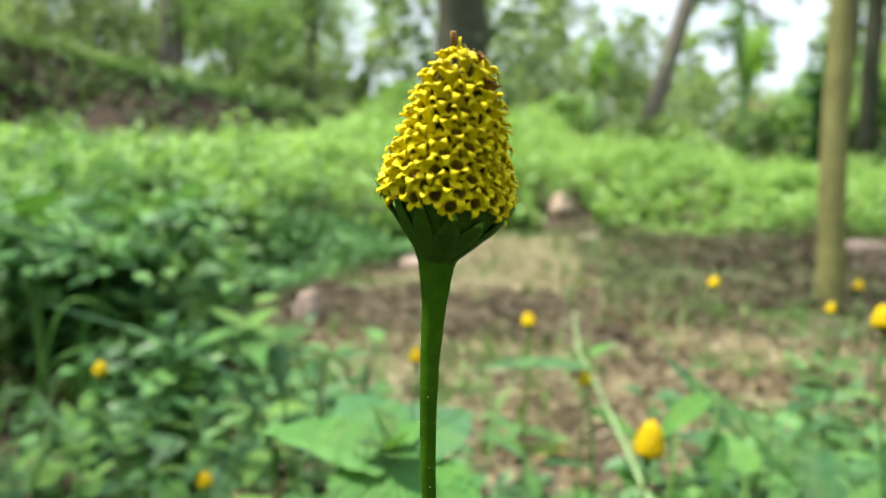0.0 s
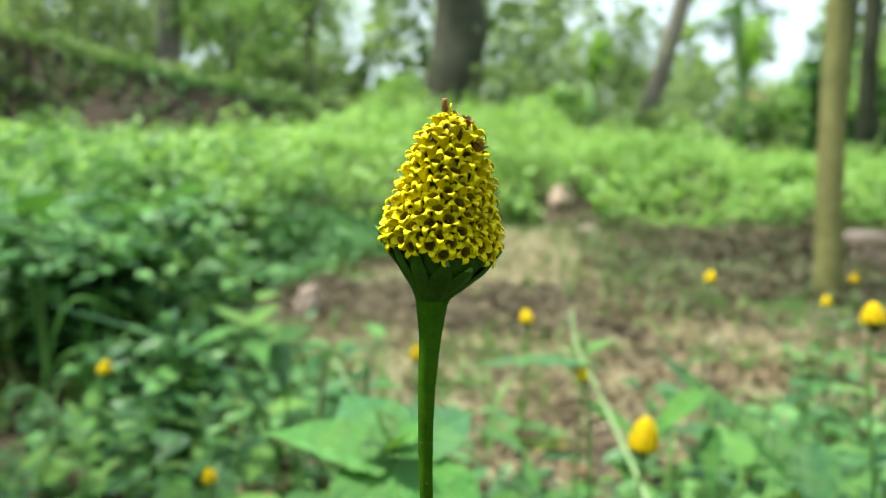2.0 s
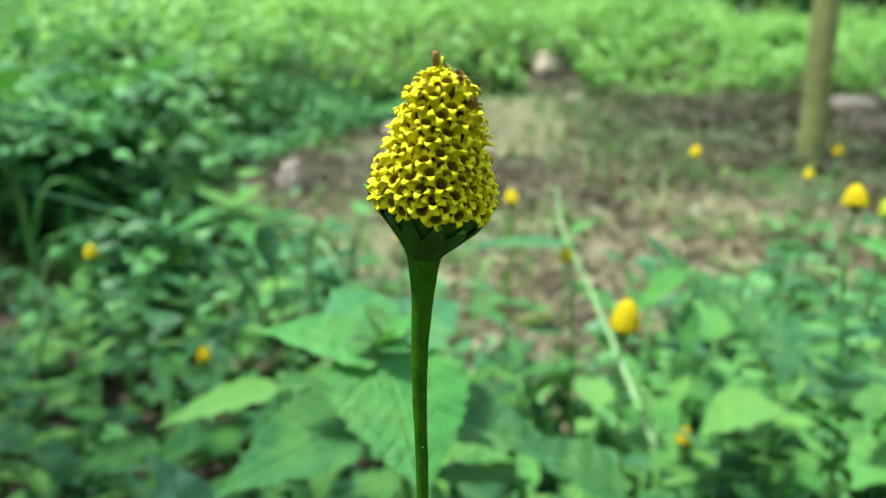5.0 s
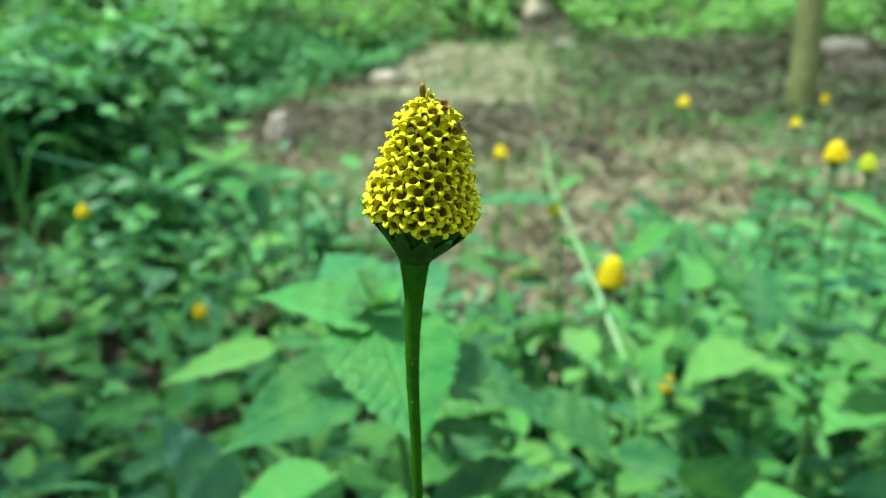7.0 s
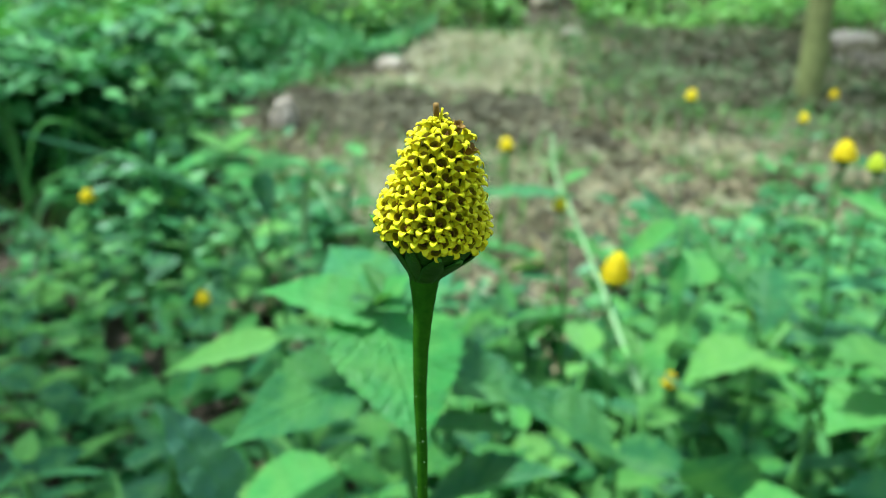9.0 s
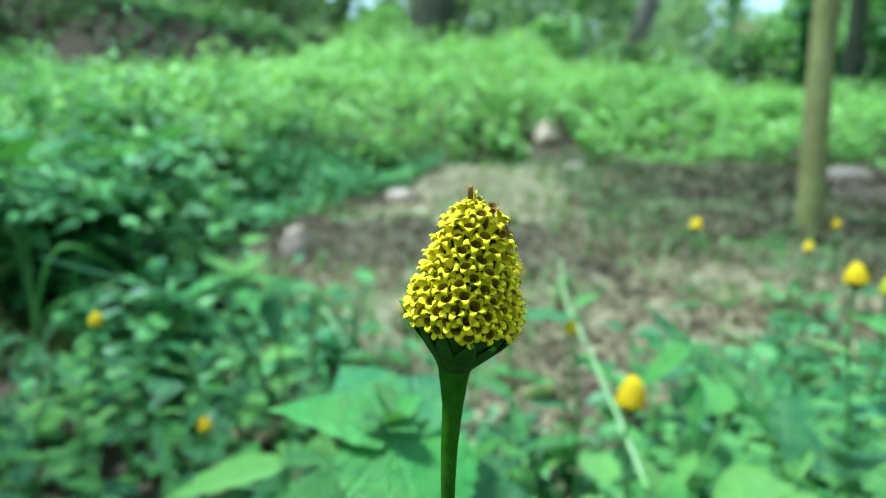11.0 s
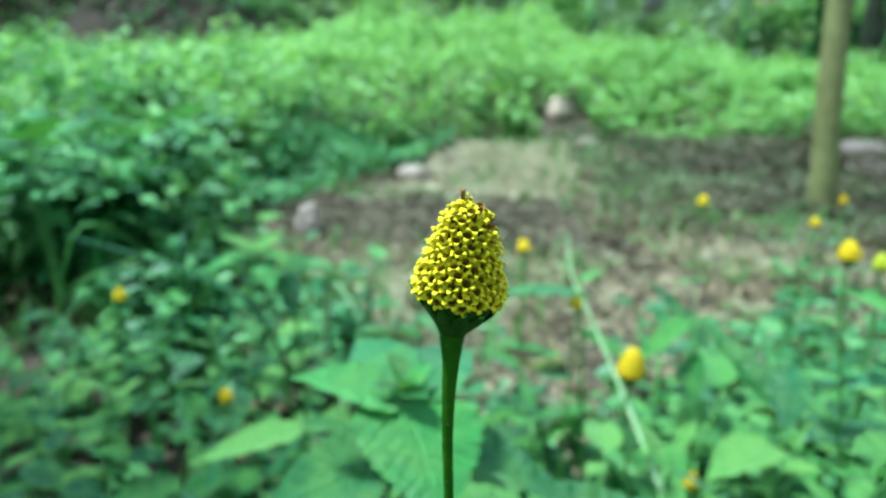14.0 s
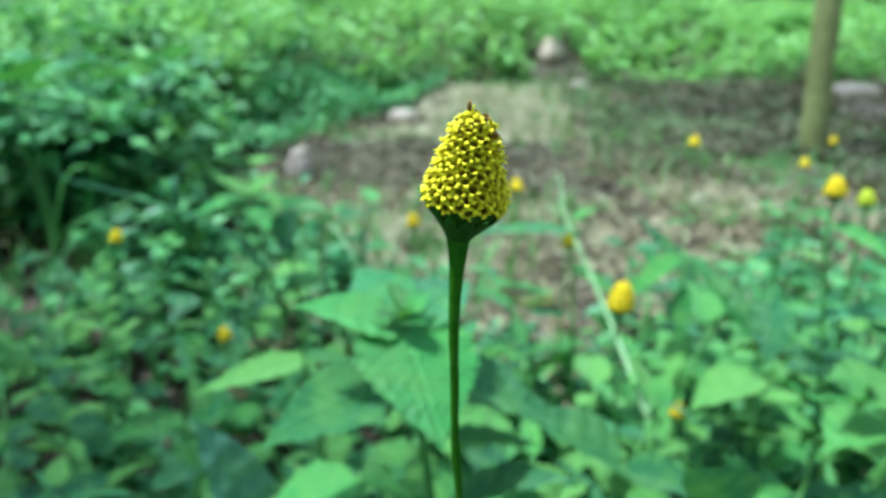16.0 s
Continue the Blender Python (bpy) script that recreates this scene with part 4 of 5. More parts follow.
# withered leaves fallen among the weeds
M_RUSSET = weed_leaf("russet_leaf", [(0.25, (0.22, 0.09, 0.055)), (0.75, (0.46, 0.28, 0.20))], 0.25)
DRY_LEAVES = [leaf_mesh("dead_leaf", w, b, f, M_RUSSET) for w, b, f in ((0.28, -0.25, 0.7), (0.22, -0.4, 0.5), (0.32, 0.2, -0.6))]
dry = random.Random(8)
for i, (x, y, size) in enumerate(((0.124, 0.972, 0.042), (0.165, 0.995, 0.045), (0.63, 1.03, 0.05), (-0.27, 1.14, 0.05), (-0.224, 0.805, 0.045), (0.256, 0.70, 0.035),
                                  (-0.226, 0.69, 0.04), (-0.09, 0.70, 0.035), (0.19, 0.95, 0.04), (0.09, 1.04, 0.05), (0.30, 0.82, 0.04), (-0.15, 0.52, 0.035), (-0.05, 0.9, 0.045), (0.42, 1.1, 0.05), (0.02, 1.2, 0.055))):
    ob = hang("dead_leaf", DRY_LEAVES[i % 3], None, pose(x, y, height(x, y) + 0.012, dry.uniform(-15, 15), dry.uniform(-12, 6), dry.uniform(0, 360)) @ Matrix.Scale(size, 4))
    tagged(ob, "curled reddish-brown dead leaf lying among the weeds", "dead leaf", "dead leaves")

# ---- long blades and the pale leaning stalk ----
st = root("leaning_stalk", "pale dry grass stalk leaning over the weeds", "stalk", at=(0.137, 0.42, 0.0))
o = Vector((0.137, 0.42, 0.0))
part("base", tube(bmesh.new(), [Vector(q) - o for q in ((0.150, 0.415, -0.005), (0.145, 0.385, 0.10), (0.138, 0.365, 0.17), (0.1323, 0.365, 0.2037))], (0.003, 0.0029, 0.0028, 0.0026), 8), M_WSTEM, st, "green base of the stalk")
pts = curve_points([Vector(q) - o for q in ((0.1323, 0.365, 0.2037), (0.1257, 0.40, 0.2221), (0.1193, 0.455, 0.2419), (0.1118, 0.53, 0.2632), (0.1076, 0.58, 0.2731), (0.1085, 0.62, 0.2865), (0.1116, 0.65, 0.2978))], 19)
part("stem", tube(bmesh.new(), pts, [0.0022 - 0.00006 * i for i in range(19)], 8), M_STRAW, st)
part("node", tube(bmesh.new(), [pts[2] + (pts[3] - pts[2]) * u for u in (-0.2, 0.2, 0.6)], (0.0022, 0.0030, 0.0022), 8), M_WSTEM, st, "swollen green joint of the stalk")


def blade(at, mid, tip, wide, mat, label):
    """A long grass blade, folded at its rib."""
    b = root("grass_blade", label, "grass blade", "long blades", at)
    a = Vector(at)
    pts = curve_points([Vector(), Vector(mid) - a, Vector(tip) - a], 14)
    bm = bmesh.new()
    rows = []
    for i, q in enumerate(pts):
        d = (pts[min(i + 1, 13)] - pts[max(i - 1, 0)]).normalized()
        s = d.cross(Vector((0, 0, 1))).normalized()
        w = wide * min(1, 0.35 + i / 6) * (1 - (i / 13) ** 3) + 0.0004
        up = s.cross(d)
        rows.append([bm.verts.new(q + v) for v in (s * w + up * w * 0.4, Vector(), -s * w + up * w * 0.4, -up * 0.0008)])
    for r0, r1 in zip(rows, rows[1:]):
        for k in range(4):
            bm.faces.new((r0[k], r0[(k + 1) % 4], r1[(k + 1) % 4], r1[k]))
    part("blade", bm, mat, b)


blade((-0.155, 0.72, 0.0), (-0.214, 0.70, 0.199), (-0.410, 0.70, 0.272), 0.008, M_LEAVES[1], "long dark green arching grass blade")
blade((-0.15, 0.78, 0.0), (-0.136, 0.75, 0.205), (-0.092, 0.68, 0.192), 0.0035, M_STRAW, "short pale bent grass blade")
blade((0.155, 0.31, 0.0), (0.152, 0.305, 0.15), (0.139, 0.30, 0.222), 0.008, M_LEAVES[0], "upright fresh green grass blade")
blade((-0.50, 0.60, 0.0), (-0.427, 0.60, 0.152), (-0.372, 0.60, 0.212), 0.004, M_STRAW, "pale green grass blade")
blade((0.33, 0.50, 0.0), (0.36, 0.48, 0.21), (0.43, 0.47, 0.27), 0.009, M_LEAVES[0], "green arching grass blade")

arch = random.Random(17)
for i in range(18):
    x, y = arch.uniform(-0.85, -0.32), arch.uniform(0.58, 1.15)
    a, far = arch.uniform(0, math.tau), arch.uniform(0.10, 0.22)
    z = arch.uniform(0.13, 0.21)
    tip = (x + math.cos(a) * far, y + math.sin(a) * far * 0.6, z + arch.uniform(-0.05, 0.03))
    mid = (x + math.cos(a) * far * 0.35, y + math.sin(a) * far * 0.2, z + 0.02)
    blade((x, y, height(x, y) - 0.003), mid, tip, arch.uniform(0.004, 0.008), M_LEAVES[(0, 1, 2, 0)[i % 4]], ("narrow green arching grass blade", "narrow bluish-green arching grass blade", "narrow yellowish-green arching grass blade", "narrow green arching grass blade")[i % 4])

# ---- small flowers among the weeds ----


def head_mesh(seed, mat=M_SMALL):
    """A cone of many small yellow florets, 1 high, joined."""
    r = random.Random(seed)
    bm = bmesh.new()
    n = 110
    prof = [(0, 0.40), (0.12, 0.45), (0.35, 0.42), (0.6, 0.34), (0.82, 0.23), (0.95, 0.10), (1.0, 0.02)]
    tube(bm, [(0, 0, s) for s, _ in prof], [q * 0.9 for _, q in prof], 12)
    for i in range(n):
        s = (i + 0.5) / n * 0.98
        rr = ramp_line(s, prof)
        a = i * 2.39996
        up = 0.15 + 0.85 * s ** 2
        nrm = Vector((math.cos(a), math.sin(a), up)).normalized()
        c = Vector((math.cos(a) * rr, math.sin(a) * rr, s)) - nrm * 0.03
        u = nrm.cross(Vector((0, 0, 1))).normalized()
        v = nrm.cross(u)
        size = r.uniform(0.045, 0.065)
        rim = [bm.verts.new(c + nrm * 0.06 + (u * math.cos(b * 1.2566) + v * math.sin(b * 1.2566)) * size) for b in range(5)]
        foot = [bm.verts.new(c + (u * math.cos(b * 1.2566) + v * math.sin(b * 1.2566)) * size * 0.6) for b in range(5)]
        hub = bm.verts.new(c + nrm * 0.035)
        for b in range(5):
            bm.faces.new((foot[b], foot[(b + 1) % 5], rim[(b + 1) % 5], rim[b]))
            bm.faces.new((rim[b], rim[(b + 1) % 5], hub))
    return mesh_of("head", bm, mat, False)


HEADS = [head_mesh(s) for s in (1, 2)]
BUDHEAD = head_mesh(3, M_BUD)
cup = bmesh.new()
tube(cup, [(0, 0, -0.42), (0, 0, -0.25), (0, 0, -0.1), (0, 0, 0.04)], (0.09, 0.13, 0.32, 0.43), 10)
for i in range(9):
    a = i * math.tau / 9
    q = [cup.verts.new((math.cos(a + e) * rr, math.sin(a + e) * rr, z)) for e, rr, z in ((-0.3, 0.40, -0.03), (0.3, 0.40, -0.03), (0, 0.53, 0.14), (0, 0.43, 0.03))]
    cup.faces.new((q[0], q[1], q[2]))
    cup.faces.new((q[1], q[0], q[3]))
    cup.faces.new((q[0], q[2], q[3]))
    cup.faces.new((q[2], q[1], q[3]))
CUP = mesh_of("involucre", cup, M_BRACT)


def small_flower(top, size, foot, label, k=0, lean=(0, 0), squat=0.84, leaves=()):
    """A yellow flower whose head is centred at top, on a thin stem from its foot on the ground."""
    f = Vector((*foot, height(*foot) - 0.004))
    w = root("yellow_flower", label, "flower", "yellow flowers", f)
    t = Vector(top) - f
    m = Matrix.Translation(t) @ pose(0, 0, 0, lean[0], lean[1], k * 70) @ Matrix.Scale(size, 4) @ Matrix.Diagonal((1, 1, squat, 1)) @ Matrix.Translation((0, 0, -0.45))
    hang("head", BUDHEAD if "bud" in label else HEADS[k % 2], w, m)
    hang("involucre", CUP, w, m)
    neck = m @ Vector((0, 0, -0.38))
    pts = curve_points([Vector(), Vector((t.x * 0.25, t.y * 0.25, t.z * 0.5)), neck + Vector((0, 0, -0.03)), neck], 10)
    part("stem", tube(bmesh.new(), pts, [0.0014 - 0.00004 * i for i in range(10)], 6), M_WSTEM, w)
    for base, tip, kind, turn in leaves:
        hang("leaf", LEAVES[kind], w, leaf_pose(Vector(base) - f, Vector(tip) - f, turn))
    for u, s in ((0.45, 1), (0.45, -1)):
        b = pts[int(u * 9)]
        hang("leaf", LEAVES[k % 9], w, leaf_pose(b, b + Vector((0.03 * s, 0.012 * s * (1 if k % 2 else -1), 0.006))))


TALL_LEAVES = (((0.243, 0.400, 0.326), (0.264, 0.355, 0.320), 10, 10), ((0.249, 0.400, 0.261), (0.290, 0.380, 0.275), TEAL, 0), ((0.247, 0.400, 0.268), (0.226, 0.410, 0.269), 0, 0), ((0.253, 0.400, 0.226), (0.241, 0.430, 0.250), 10, 0),
               ((0.256, 0.398, 0.20), (0.224, 0.345, 0.245), PALE, 0), ((0.257, 0.400, 0.169), (0.281, 0.370, 0.214), 2, 0), ((0.246, 0.401, 0.300), (0.222, 0.41, 0.308), 11, 0))
YELLOW = "small bright yellow cone-shaped flower on a thin green stem"
for i, (top, size, foot, label) in enumerate((
    ((0.066, 0.618, 0.295), 0.0135, (0.07, 0.64), YELLOW),
    ((0.309, 0.854, 0.303), 0.0150, (0.32, 0.87), YELLOW),
    ((-0.344, 0.682, 0.214), 0.0150, (-0.33, 0.70), YELLOW),
    ((-0.215, 0.612, 0.138), 0.0145, (-0.21, 0.63), YELLOW),
    ((0.110, 0.378, 0.282), 0.0180, (0.13, 0.40), "larger yellow cone-shaped flower close behind the pale stalk"),
    ((0.241, 0.401, 0.350), 0.0145, (0.268, 0.40), "yellow flower on a tall bare stem above the weeds"),
    ((-0.030, 0.620, 0.258), 0.0150, (-0.03, 0.64), YELLOW),
    ((0.185, 0.457, 0.157), 0.0135, (0.19, 0.47), "yellow flower half hidden among green leaves"),
    ((0.238, 0.457, 0.216), 0.0105, (0.24, 0.47), "small yellow-green flower bud among leaves"),
    ((0.099, 0.515, 0.275), 0.0110, (0.10, 0.53), YELLOW),
    ((0.485, 0.922, 0.267), 0.0140, (0.48, 0.94), YELLOW),
    ((0.533, 0.950, 0.294), 0.0130, (0.54, 0.97), YELLOW),
    ((0.266, 0.408, 0.342), 0.0115, (0.28, 0.43), "pale yellow-green flower bud on a tall stem"),
)):
    small_flower(top, size, foot, label, i, (((i * 37) % 20) - 10, ((i * 53) % 20) - 10), 1.0 if i == 4 else 0.84, TALL_LEAVES if i == 5 else ())

# ---- stones ----


def stone(name, at, size, seed, label, mat=M_ROCK, sink=0.25):
    bm = bmesh.new()
    bmesh.ops.create_icosphere(bm, subdivisions=4, radius=1.0)
    for v in bm.verts:
        q = v.co.copy()
        k = 1 + 0.35 * noise.noise(q * 1.3 + Vector((seed, 0, 0))) + 0.10 * noise.noise(q * 4 + Vector((seed, 3, 0)))
        v.co = Vector((q.x * size[0], q.y * size[1], q.z * size[2])) * k
    ob = new(name, mesh_of(name, bm, mat))
    ob.location = (at[0], at[1], height(*at) + size[2] * (1 - sink * 2))
    return tagged(ob, label, "stone", "stones")


stone("stone", (0.615, 4.36), (0.075, 0.06, 0.085), 1, "pale weathered stone at the foot of the green slope")
stone("stone", (-0.39, 1.87), (0.030, 0.028, 0.048), 5, "upright greyish-pink stone on the litter", M_PINKROCK, 0.1)
stone("stone", (-0.18, 2.93), (0.055, 0.045, 0.028), 8, "low flat pinkish stone beside the slope", M_PINKROCK)
stone("stone", (1.90, 3.15), (0.17, 0.14, 0.05), 12, "broad flat greyish stone beside the young tree", M_DARKROCK)
stone("stone", (2.10, 3.75), (0.20, 0.15, 0.06), 15, "broad flat greyish stone on the litter", M_DARKROCK)
stone("stone", (0.70, 3.75), (0.07, 0.05, 0.04), 21, "small tan stone below the pale stone", M_PINKROCK)

# ---- trees ----


def crown_points(r, centre, size, n):
    """Clumped places for leaves in a crown with gaps."""
    clumps = []
    for _ in range(max(6, n // 110)):
        q = r.normal(0, 1, 3)
        q = q / np.linalg.norm(q) * r.uniform(0.35, 1.0) ** 0.5
        clumps.append(q * np.array(size) + np.array(centre))
    c = np.array(clumps)[r.integers(0, len(clumps), n)]
    return c + r.normal(0, 1, (n, 3)) * np.array(size) * 0.17


def tree(at, lean, tall, radius, mat, crown, label, leaves=900, leaf=0.12, limbs=4, seed=1, leaf_mat=M_HAZED_WOODS, wobble=0.25):
    """A tapered trunk with limbs and a crown of many leaves. crown: its centre's height and half sizes."""
    r = np.random.default_rng(seed)
    base = Vector((at[0], at[1], height(*at) - 0.05))
    t = root("tree", label, "tree", "trees", base)
    pts = [Vector((lean[0] * u * tall + 0.02 * math.sin(u * 9 + seed), lean[1] * u * tall, tall * u)) for u in np.linspace(0, 1, 12)]
    rad = [radius * (1.0 - 0.55 * i / 11 + (0.35 if i == 0 else 0)) for i in range(12)]
    part("trunk", tube(bmesh.new(), curve_points(pts, 34), [rad[0] * (1 - 0.6 * i / 33) * (1.25 if i == 0 else 1.1 if i == 1 else 1) / 1.25 for i in range(34)], 14, wobble), mat, t)
    cz, sx, sz = crown
    for k in range(limbs):
        a = k * 2.4 + seed
        b = pts[6 + k % 5]
        e = Vector((math.cos(a) * sx * 0.7 + lean[0] * tall, math.sin(a) * sx * 0.7, cz + sz * 0.5 * math.sin(a * 1.7)))
        part("limb", tube(bmesh.new(), curve_points([b, b.lerp(e, 0.5) + Vector((0, 0, 0.12 * sx)), e], 8), [radius * 0.4 * (1 - 0.1 * i) for i in range(8)], 7, wobble), mat, t)
    q = crown_points(r, (lean[0] * tall, lean[1] * tall, cz), (sx, sx, sz), leaves)
    leaf_cloud("crown", q, r.uniform(0.6, 1.3, leaves) * leaf, leaf_mat, r, 0.45, 0.7, parent=t)
    return t


# its crown, above the view, is widened to shade the right side
tree((1.21, 2.30), (-0.035, 0.01), 4.2, 0.040, M_BARK, (4.4, 1.4, 0.9), "slim young tree with pale yellowish-brown bark", 1200, 0.10, 4, 3)
# added out of view, only to throw broken shade on the left weeds
tree((-1.86, 0.22), (0.06, 0.0), 3.0, 0.05, M_DARKBARK, (3.1, 0.56, 0.40), "unseen leafy tree added to half shade the weeds", 320, 0.11, 4, 21)
tree((-4.1, 10.2), (0.0, 0.0), 8.0, 0.15, M_GREYBARK, (7.0, 2.6, 2.0), "tall straight tree with a pale grey-brown trunk", 1300, 0.16, 4, 4)
tree((-0.10, 10.5), (0.0, 0.0), 9.0, 0.40, M_DARKBARK, (7.6, 3.0, 2.2), "large old tree with a thick dark trunk", 1700, 0.16, 5, 5)
tree((2.62, 11.5), (0.28, 0.0), 5.5, 0.17, M_GREYBARK, (2.7, 0.9, 0.6), "leaning tree with a pinkish-grey trunk and a ragged crown", 500, 0.15, 4, 6, M_BUSH)
tree((3.52, 6.4), (-0.01, 0.0), 5.0, 0.08, M_DARKBARK, (2.75, 1.5, 0.95), "dark-leaved tree behind the young tree", 2600, 0.16, 5, 8, M_UNDER)
tree((-6.6, 11.0), (0.02, 0.0), 8.0, 0.15, M_BARK, (7.0, 2.2, 1.6), "tall tree with a pale trunk on the bank", 1000, 0.16, 4, 10)
tree((-3.0, 14.0), (0.0, 0.0), 8.0, 0.13, M_DARKBARK, (6.4, 2.2, 2.0), "tall dark tree in the wood", 1100, 0.16, 4, 12)
tree((6.5, 12.5), (-0.03, 0.0), 8.0, 0.17, M_DARKBARK, (6.0, 2.4, 2.0), "tall dark tree in the wood", 1200, 0.16, 4, 13)

# ---- shrubs along the wood's edge ----


def shrub(at, size, n, leaf, seed, label, mat=M_HAZED_WOODS):
    r = np.random.default_rng(seed)
    base = (at[0], at[1], height(*at) - 0.03)
    s = root("shrub", label, "shrub", "shrubs", base)
    for k in range(4):
        a = k * 1.7 + seed
        e = Vector((math.cos(a) * size[0] * 0.6, math.sin(a) * size[0] * 0.6, size[1] * 1.3))
        part("stem", tube(bmesh.new(), curve_points([Vector(), e * 0.5 + Vector((0, 0, 0.1)), e], 6), [0.03, 0.028, 0.024, 0.02, 0.015, 0.01], 6), M_DARKBARK, s)
    q = crown_points(r, (0, 0, size[1]), (size[0], size[0], size[1]), n)
    q[:, 2] = np.maximum(q[:, 2], 0.02)
    leaf_cloud("foliage", q, r.uniform(0.6, 1.3, n) * leaf, mat, r, 0.5, 0.7, parent=s)


SHRUBS = (
    (-7.5, 10.5, 1.6, 1.5), (-5.4, 9.6, 1.2, 0.9), (-5.0, 12.0, 1.6, 1.5), (-3.2, 10.0, 1.0, 0.9), (-2.9, 11.8, 1.1, 1.3), (-2.0, 9.2, 0.6, 0.4),
    (-0.6, 10.2, 0.7, 0.5), (0.6, 9.2, 0.8, 0.65), (1.5, 10.8, 1.2, 1.3), (1.3, 8.6, 0.6, 0.45), (2.4, 8.6, 0.7, 0.5), (3.2, 9.4, 0.9, 0.65),
    (4.4, 9.6, 0.9, 0.7), (3.75, 6.75, 0.55, 0.75), (4.3, 6.2, 0.6, 0.8), (5.2, 8.4, 0.9, 0.8), (6.0, 10.0, 1.3, 1.3), (4.9, 6.9, 0.8, 0.7), (7.6, 9.0, 1.6, 1.6), (2.0, 13.5, 1.5, 1.3), (4.0, 14.0, 1.6, 1.0), (-4.0, 15.0, 1.8, 1.8),
)
for i, (x, y, w, h) in enumerate(SHRUBS):
    shrub((x, y), (w, h), int(1200 * w * h + 600), 0.13, 30 + i, "dense green shrub at the edge of the wood", M_UNDER if (x, y) in ((3.75, 6.75), (4.3, 6.2)) else M_HAZED_WOODS if i % 3 else M_COVER)


def banana(at, tall, leaves, label, seed):
    """A banana plant: a fleshy stem and large arching paddle leaves."""
    r = random.Random(seed)
    b = root("banana_plant", label, "banana plant", "banana plants", (at[0], at[1], height(*at) - 0.02))
    part("stem", tube(bmesh.new(), [(0, 0, 0), (0.02, 0, tall * 0.3), (0, 0.02, tall * 0.6)], (0.10, 0.085, 0.06), 10), M_WSTEM, b)
    for k in range(leaves):
        a = k * 2.1 + seed
        out, up = r.uniform(0.3, 0.7), r.uniform(0.8, 1.25) * tall * (0.5 if k == 1 else 1)
        d = Vector((math.cos(a), math.sin(a), 0))
        pts = curve_points([Vector((0, 0, tall * 0.5)), d * out * 0.35 + Vector((0, 0, up * 0.95)), d * out + Vector((0, 0, up * 0.85))], 16)
        bm = bmesh.new()
        rows = []
        for i, q in enumerate(pts):
            t = (pts[min(i + 1, 15)] - pts[max(i - 1, 0)]).normalized()
            s = t.cross(d.cross(Vector((0, 0, 1)))).normalized().cross(t).normalized()
            w = 0.12 * tall / 2 * math.sin(math.pi * min(max((i - 3) / 12, 0.03), 0.98)) ** 0.6
            n = s.cross(t)
            rows.append([bm.verts.new(q + s * w * k2 - n * abs(k2) * w * 0.3 + Vector((0, 0, 0.015 * (i % 2) * abs(k2)))) for k2 in (-1, -0.5, 0, 0.5, 1)])
        for r0, r1 in zip(rows, rows[1:]):
            for c in range(4):
                bm.faces.new((r0[c], r1[c], r1[c + 1], r0[c + 1]))
        part("leaf", bm, M_BANANA if k != 1 else M_LITTER, b, "" if k != 1 else "withered brown leaf")


banana((3.42, 9.0), 2.1, 7, "banana plant with large ragged green leaves", 3)
banana((1.55, 8.9), 1.7, 6, "young banana plant with upright leaves", 7)
banana((5.6, 7.9), 2.4, 7, "banana plant with large arching leaves", 12)

# ---- the wood all round, with open sky above it ----


def wood_top(a):
    """Height of the far wood's edge by its direction, degrees to the right of ahead."""
    base = ramp_line(a, [(-45, 7), (-11.5, 7), (-10, 4.3), (-8, 4.0), (-6.5, 6.6), (6.5, 6.6), (8.5, 4.3), (16, 4.2), (18, 3.5), (24, 3.3), (27, 7), (45, 7)])
    return base + 1.0 * noise.noise((a * 0.5, 7.0, 0.0))


def far_wood(a0, a1, d0, d1, n, leaf, label):
    q = []
    while len(q) < n:
        a, d, u = rng.uniform(a0, a1), rng.uniform(d0, d1), rng.uniform(0, 1)
        x, y = d * math.sin(radians(a)), d * math.cos(radians(a))
        z = u * wood_top(a)
        if noise.noise((x * 0.55, y * 0.55, z * 0.75)) < -0.12 + 0.35 * u:
            continue
        q.append((x, y, z + 0.3))
    return leaf_cloud("far_woods", q, rng.uniform(0.6, 1.4, n) * leaf, M_HAZED_WOODS, rng, 0.6, 0.8, label, "woods")


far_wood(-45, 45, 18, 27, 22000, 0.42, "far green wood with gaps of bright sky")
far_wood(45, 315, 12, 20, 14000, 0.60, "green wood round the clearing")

# ---- the yellow flower in front ----
HEAD_BASE = Vector((0.00045, 0.0757, 0.41755))
LEAN_X, LEAN_Y = -0.006, -0.24  # how the cone leans over its level base
flower = root("cone_flower", "yellow cone-shaped flower head on a dark green stem", "flower", at=(0.02, 0.0757, 0.0))
foot = Vector((0.02, 0.0757, 0.0))
HEADM = Matrix.Translation(HEAD_BASE - foot) @ pose(0, 0, 0, 0, 4.6, 0)

# outline of the head: height above its base and radius, in millimetres
PROFILE = [(-1.2, 5.6), (-0.4, 6.4), (0.4, 6.6), (1.6, 6.6), (3.5, 6.05), (6.0, 5.15), (8.8, 4.35), (11.4, 3.5), (13.2, 2.7), (14.3, 1.75), (14.9, 0.35)]
bm = bmesh.new()
fine = [0.7 + (PROFILE[-1][0] - 0.7) * i / 30 for i in range(31)]
tube(bm, [(LEAN_X * s * 0.001, LEAN_Y * s * 0.001, s * 0.001) for s in fine], [max(ramp_line(s, PROFILE) - 0.95, 0.1) * 0.001 for s in fine], 28)
head = part("head", bm, M_RECEPT_SHADED, flower, "olive-yellow core set with florets, darkened for the shade between them", HEADM)


